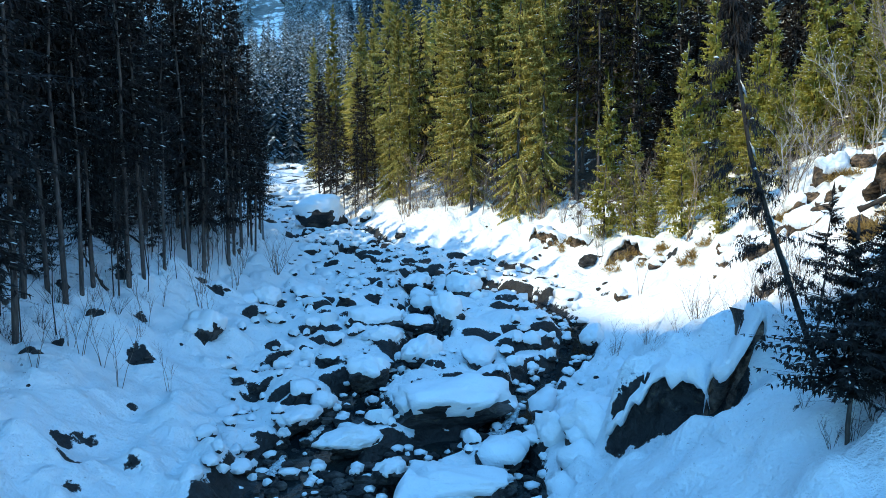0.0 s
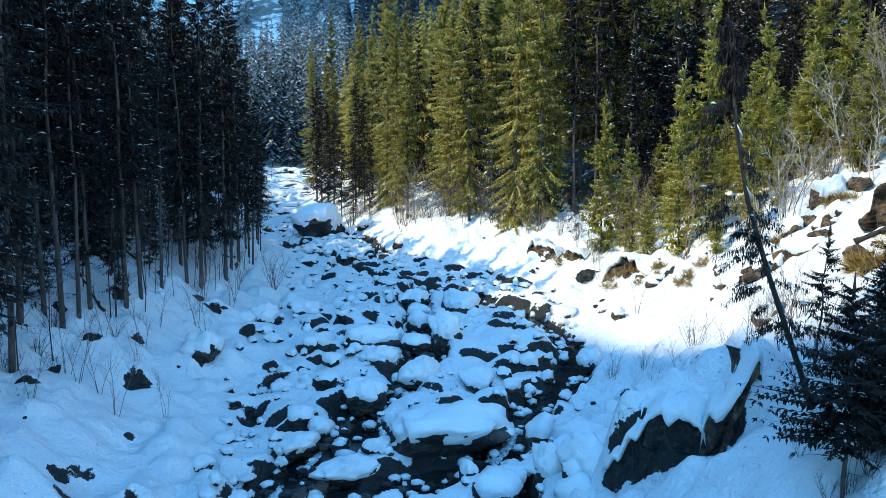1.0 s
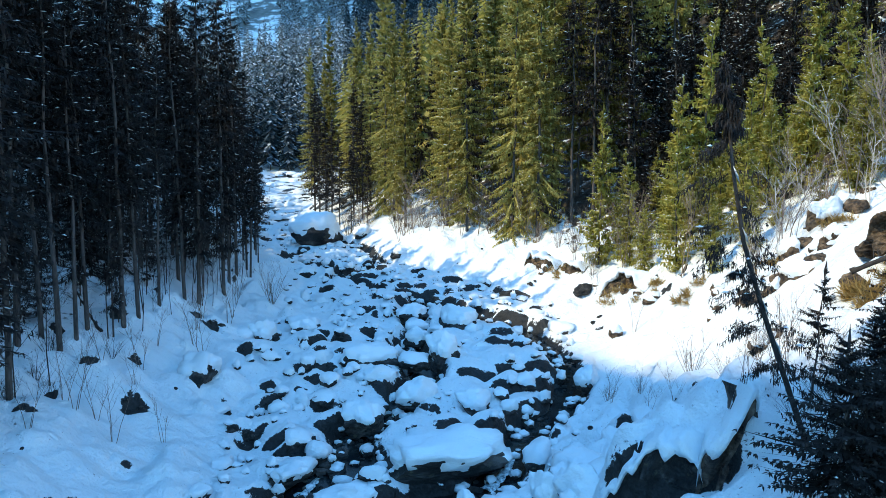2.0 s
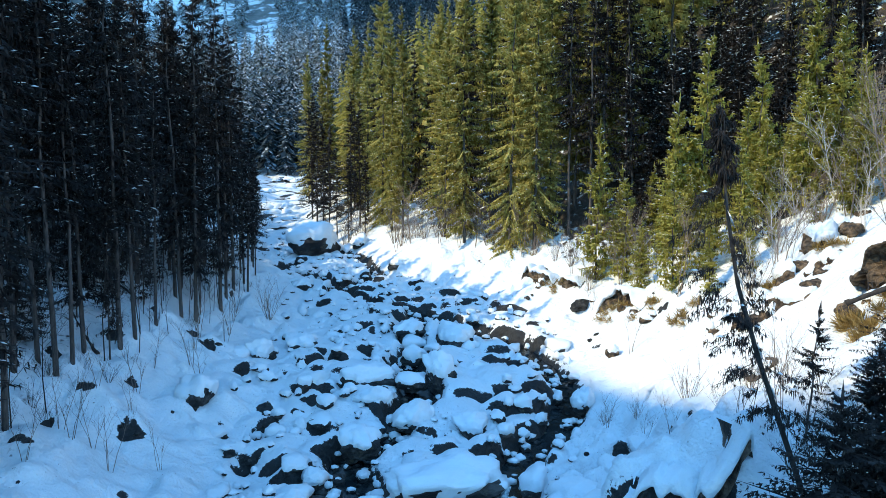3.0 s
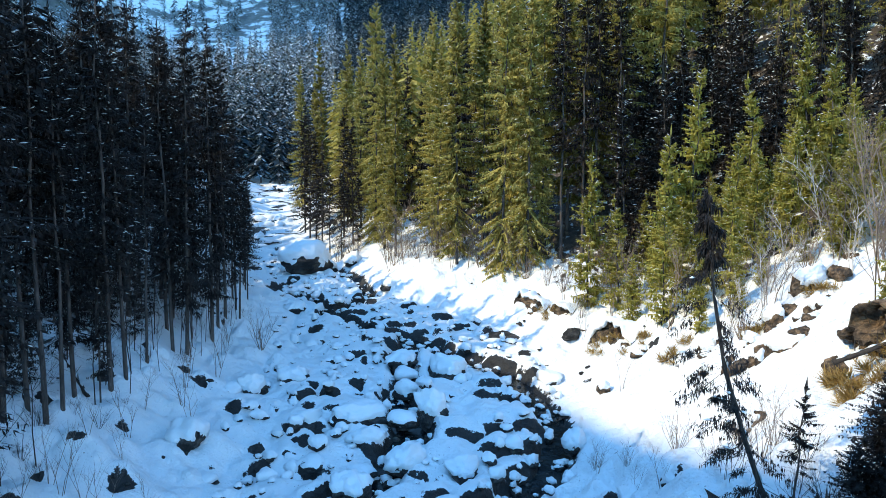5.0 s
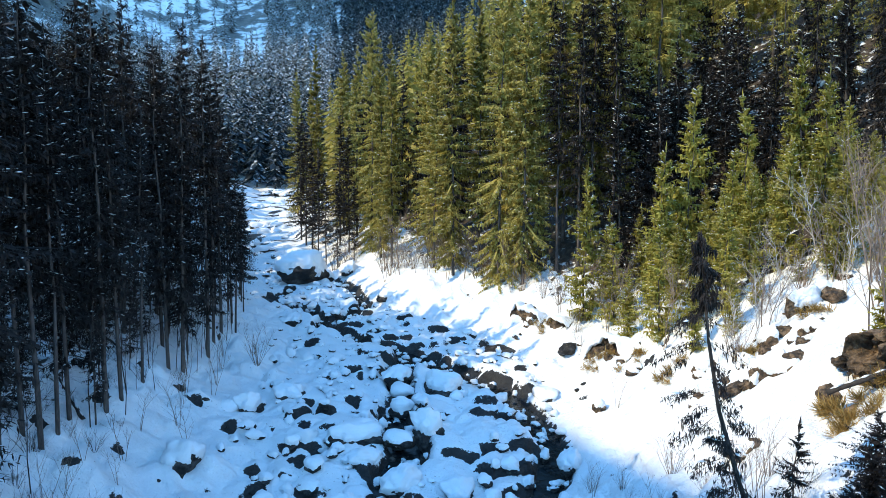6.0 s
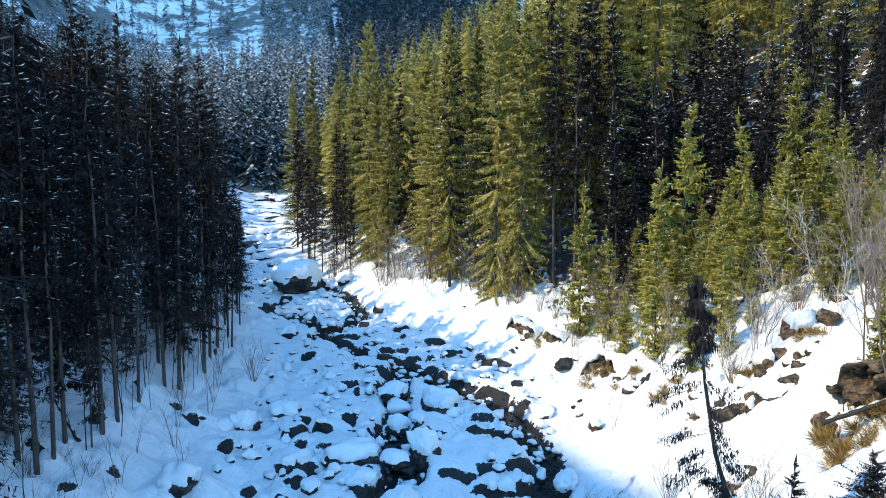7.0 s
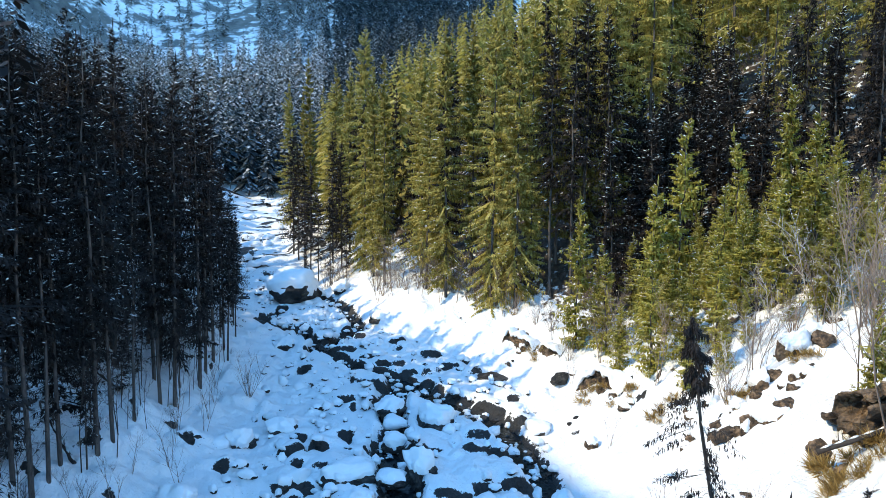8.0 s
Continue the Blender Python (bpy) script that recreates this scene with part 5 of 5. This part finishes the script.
for i, (x, y, s) in enumerate([(20.0, 37.9, 1.0), (21.2, 38.6, 0.8), (18.6, 39.0, 0.75), (22.6, 40.2, 0.9), (13.2, 54.2, 0.8), (16.4, 52.6, 0.9), (-3.6, 82.6, 1.2), (-1.2, 81.0, 0.9), (25.5, 41.0, 1.2), (24.4, 36.8, 1.0), (27.0, 38.0, 1.3)]):
    set_out(RIME, x, y, s, 83 * i)
rng_floor = random.Random(55)
for i in range(34):
    y = rng_floor.uniform(26, 64)
    set_out(SNAG[i % 3], -17.4 - 7 * rng_floor.random() ** 1.3 + 1.2 * float(soft(y, 52, 62)), y, rng_floor.uniform(0.5, 1.25), 61 * i)
for i in range(50):
    y = rng_floor.uniform(25, 66)
    set_out(DARK_BUSH, -17.6 - 6 * rng_floor.random() ** 1.2, y, rng_floor.uniform(0.4, 1.1), 37 * i)
for i, (x, y, s) in enumerate([(10.7, 16.4, 0.7), (11.2, 16.9, 0.8), (10.2, 16.2, 0.5), (11.6, 18.4, 0.9), (12.2, 19.4, 1.0), (11.4, 20.3, 0.8), (9.6, 14.8, 0.6), (9.9, 14.6, 0.7), (9.3, 15.2, 0.5), (10.2, 15.3, 0.7), (12.4, 17.8, 1.0), (13.2, 20.6, 1.1), (13.0, 22.0, 1.0), (14.0, 23.0, 1.0), (9.4, 16.6, 0.35)]):
    set_out(DARK_BUSH, x, y, s, 59 * i)
for i, (x, y, s) in enumerate([(19.2, 25.2, 1.2), (20.8, 29.4, 1.2), (19.8, 23.5, 1.1), (23.5, 33, 1.2)]):
    set_out(POLE[i % 3], x, y, s, 101 * i)


# ---- fallen trunks ----
def fallen_log(a, b, radius, seed, label):
    """A dead trunk lying from a to b, with broken branch stubs and snow along its top."""
    rng = random.Random(seed)
    a, b = np.array(a, dtype=float), np.array(b, dtype=float)
    log = thing("fallen_log", label, "log")
    log.location = a
    way, size = unit(b - a), float(np.linalg.norm(b - a))
    side = unit(np.cross(way, np.array([0, 0, 1.0])))
    over = np.cross(side, way)
    V, F, rings = [], [], 9
    for i in range(rings):
        c = way * size * i / (rings - 1) + side * rng.gauss(0, 0.03)
        r = radius * (1 - 0.55 * i / (rings - 1))
        V += [c + r * rng.uniform(0.9, 1.1) * (side * math.cos(t * 0.7854) + over * math.sin(t * 0.7854)) for t in range(8)]
    F += [(i * 8 + t, i * 8 + (t + 1) % 8, (i + 1) * 8 + (t + 1) % 8, (i + 1) * 8 + t) for i in range(rings - 1) for t in range(8)]
    F += [tuple(range(7, -1, -1)), tuple(range((rings - 1) * 8, rings * 8))]
    part("trunk", V, F, DARK_BARK, log, smooth=True)
    for _ in range(7):
        V, F = [], []
        p = way * size * rng.uniform(0.2, 0.95)
        q = p + unit(side * rng.uniform(-1, 1) + over * rng.uniform(0.1, 1) + way * 0.5) * rng.uniform(0.3, 0.9)
        tube(V, F, [p, (p + q) / 2, q], [0.03, 0.02, 0.006], 4)
        part("branch_stub", V, F, DARK_BARK, log)
    V, F = [], []
    for i in range(5):
        lump(V, F, way * size * (0.12 + 0.17 * i) + over * radius * 0.8, way * size * 0.09, side * radius * 0.7, 0.07)
    part("snow", V, F, SNOW, log, "line of white snow on the trunk", smooth=True)["kind"] = "stuff"


fallen_log((17.0, 26.6, 7.75), (19.9, 25.6, 9.3), 0.13, 5, "snow-dusted fallen trunk jutting out of the rock outcrop")
fallen_log((-19.8, 38.0, 2.9), (-21.8, 39.1, 5.1), 0.12, 6, "dead trunk leaning askew among the shaded spruces")
fallen_log((-20.5, 47.0, 4.1), (-24.5, 48.2, 6.6), 0.12, 7, "dead trunk leaning askew among the shaded spruces")

# ---- dry grass on the sunny bank ----
def grass_tuft(seed):
    rng = random.Random(seed)
    V, F = [], []
    for _ in range(70):
        a, d = rng.uniform(0, 6.283), rng.uniform(0, 0.3)
        way = unit(np.array([rng.uniform(-0.8, 0.2), rng.uniform(-0.7, 0.4), rng.uniform(-0.1, 0.9)]))
        kite(V, F, np.array([d * math.cos(a), d * math.sin(a), -0.03]), way, rng.uniform(0.25, 0.6), 0.018, rng)
    return tagged(part("grass_tuft", V, F, STRAW), "tuft of dry yellow grass hanging over the bank", "grass", "grass tufts")


TUFT = grass_tuft(3)
rng_grass = random.Random(12)
for x, y, n, w in ((13.6, 49.8, 9, 1.0), (16.2, 41.8, 9, 1.1), (15.6, 47.0, 7, 0.9), (19.2, 37.5, 7, 0.8), (17.9, 25.6, 14, 1.2), (18.0, 27.6, 8, 0.8), (19.0, 26.4, 12, 1.3), (19.6, 24.6, 10, 1.2), (11.3, 61.6, 8, 1.3), (22.4, 37.0, 5, 0.7)):
    for _ in range(n):
        gx, gy = x + rng_grass.gauss(0, w * 0.5), y + rng_grass.gauss(0, w * 0.4)
        s = rng_grass.uniform(0.9, 1.7)
        copy_thing(TUFT, pose(gx, gy, ground_at(gx, gy) + 0.05, 0, 0, rng_grass.uniform(-40, 40)) @ Matrix.Diagonal((s, s, s, 1)))
discard(GLOOM + [RIME, BUSH, TUFT, DARK_BUSH] + SNAG + SAPLING + POLE)
discard(KINDS + BIG + WARM + [HERO, HIGH] + BARE + SUNNY + DARK + DUSKY + LIGHT + YOUNG + SPARSE)
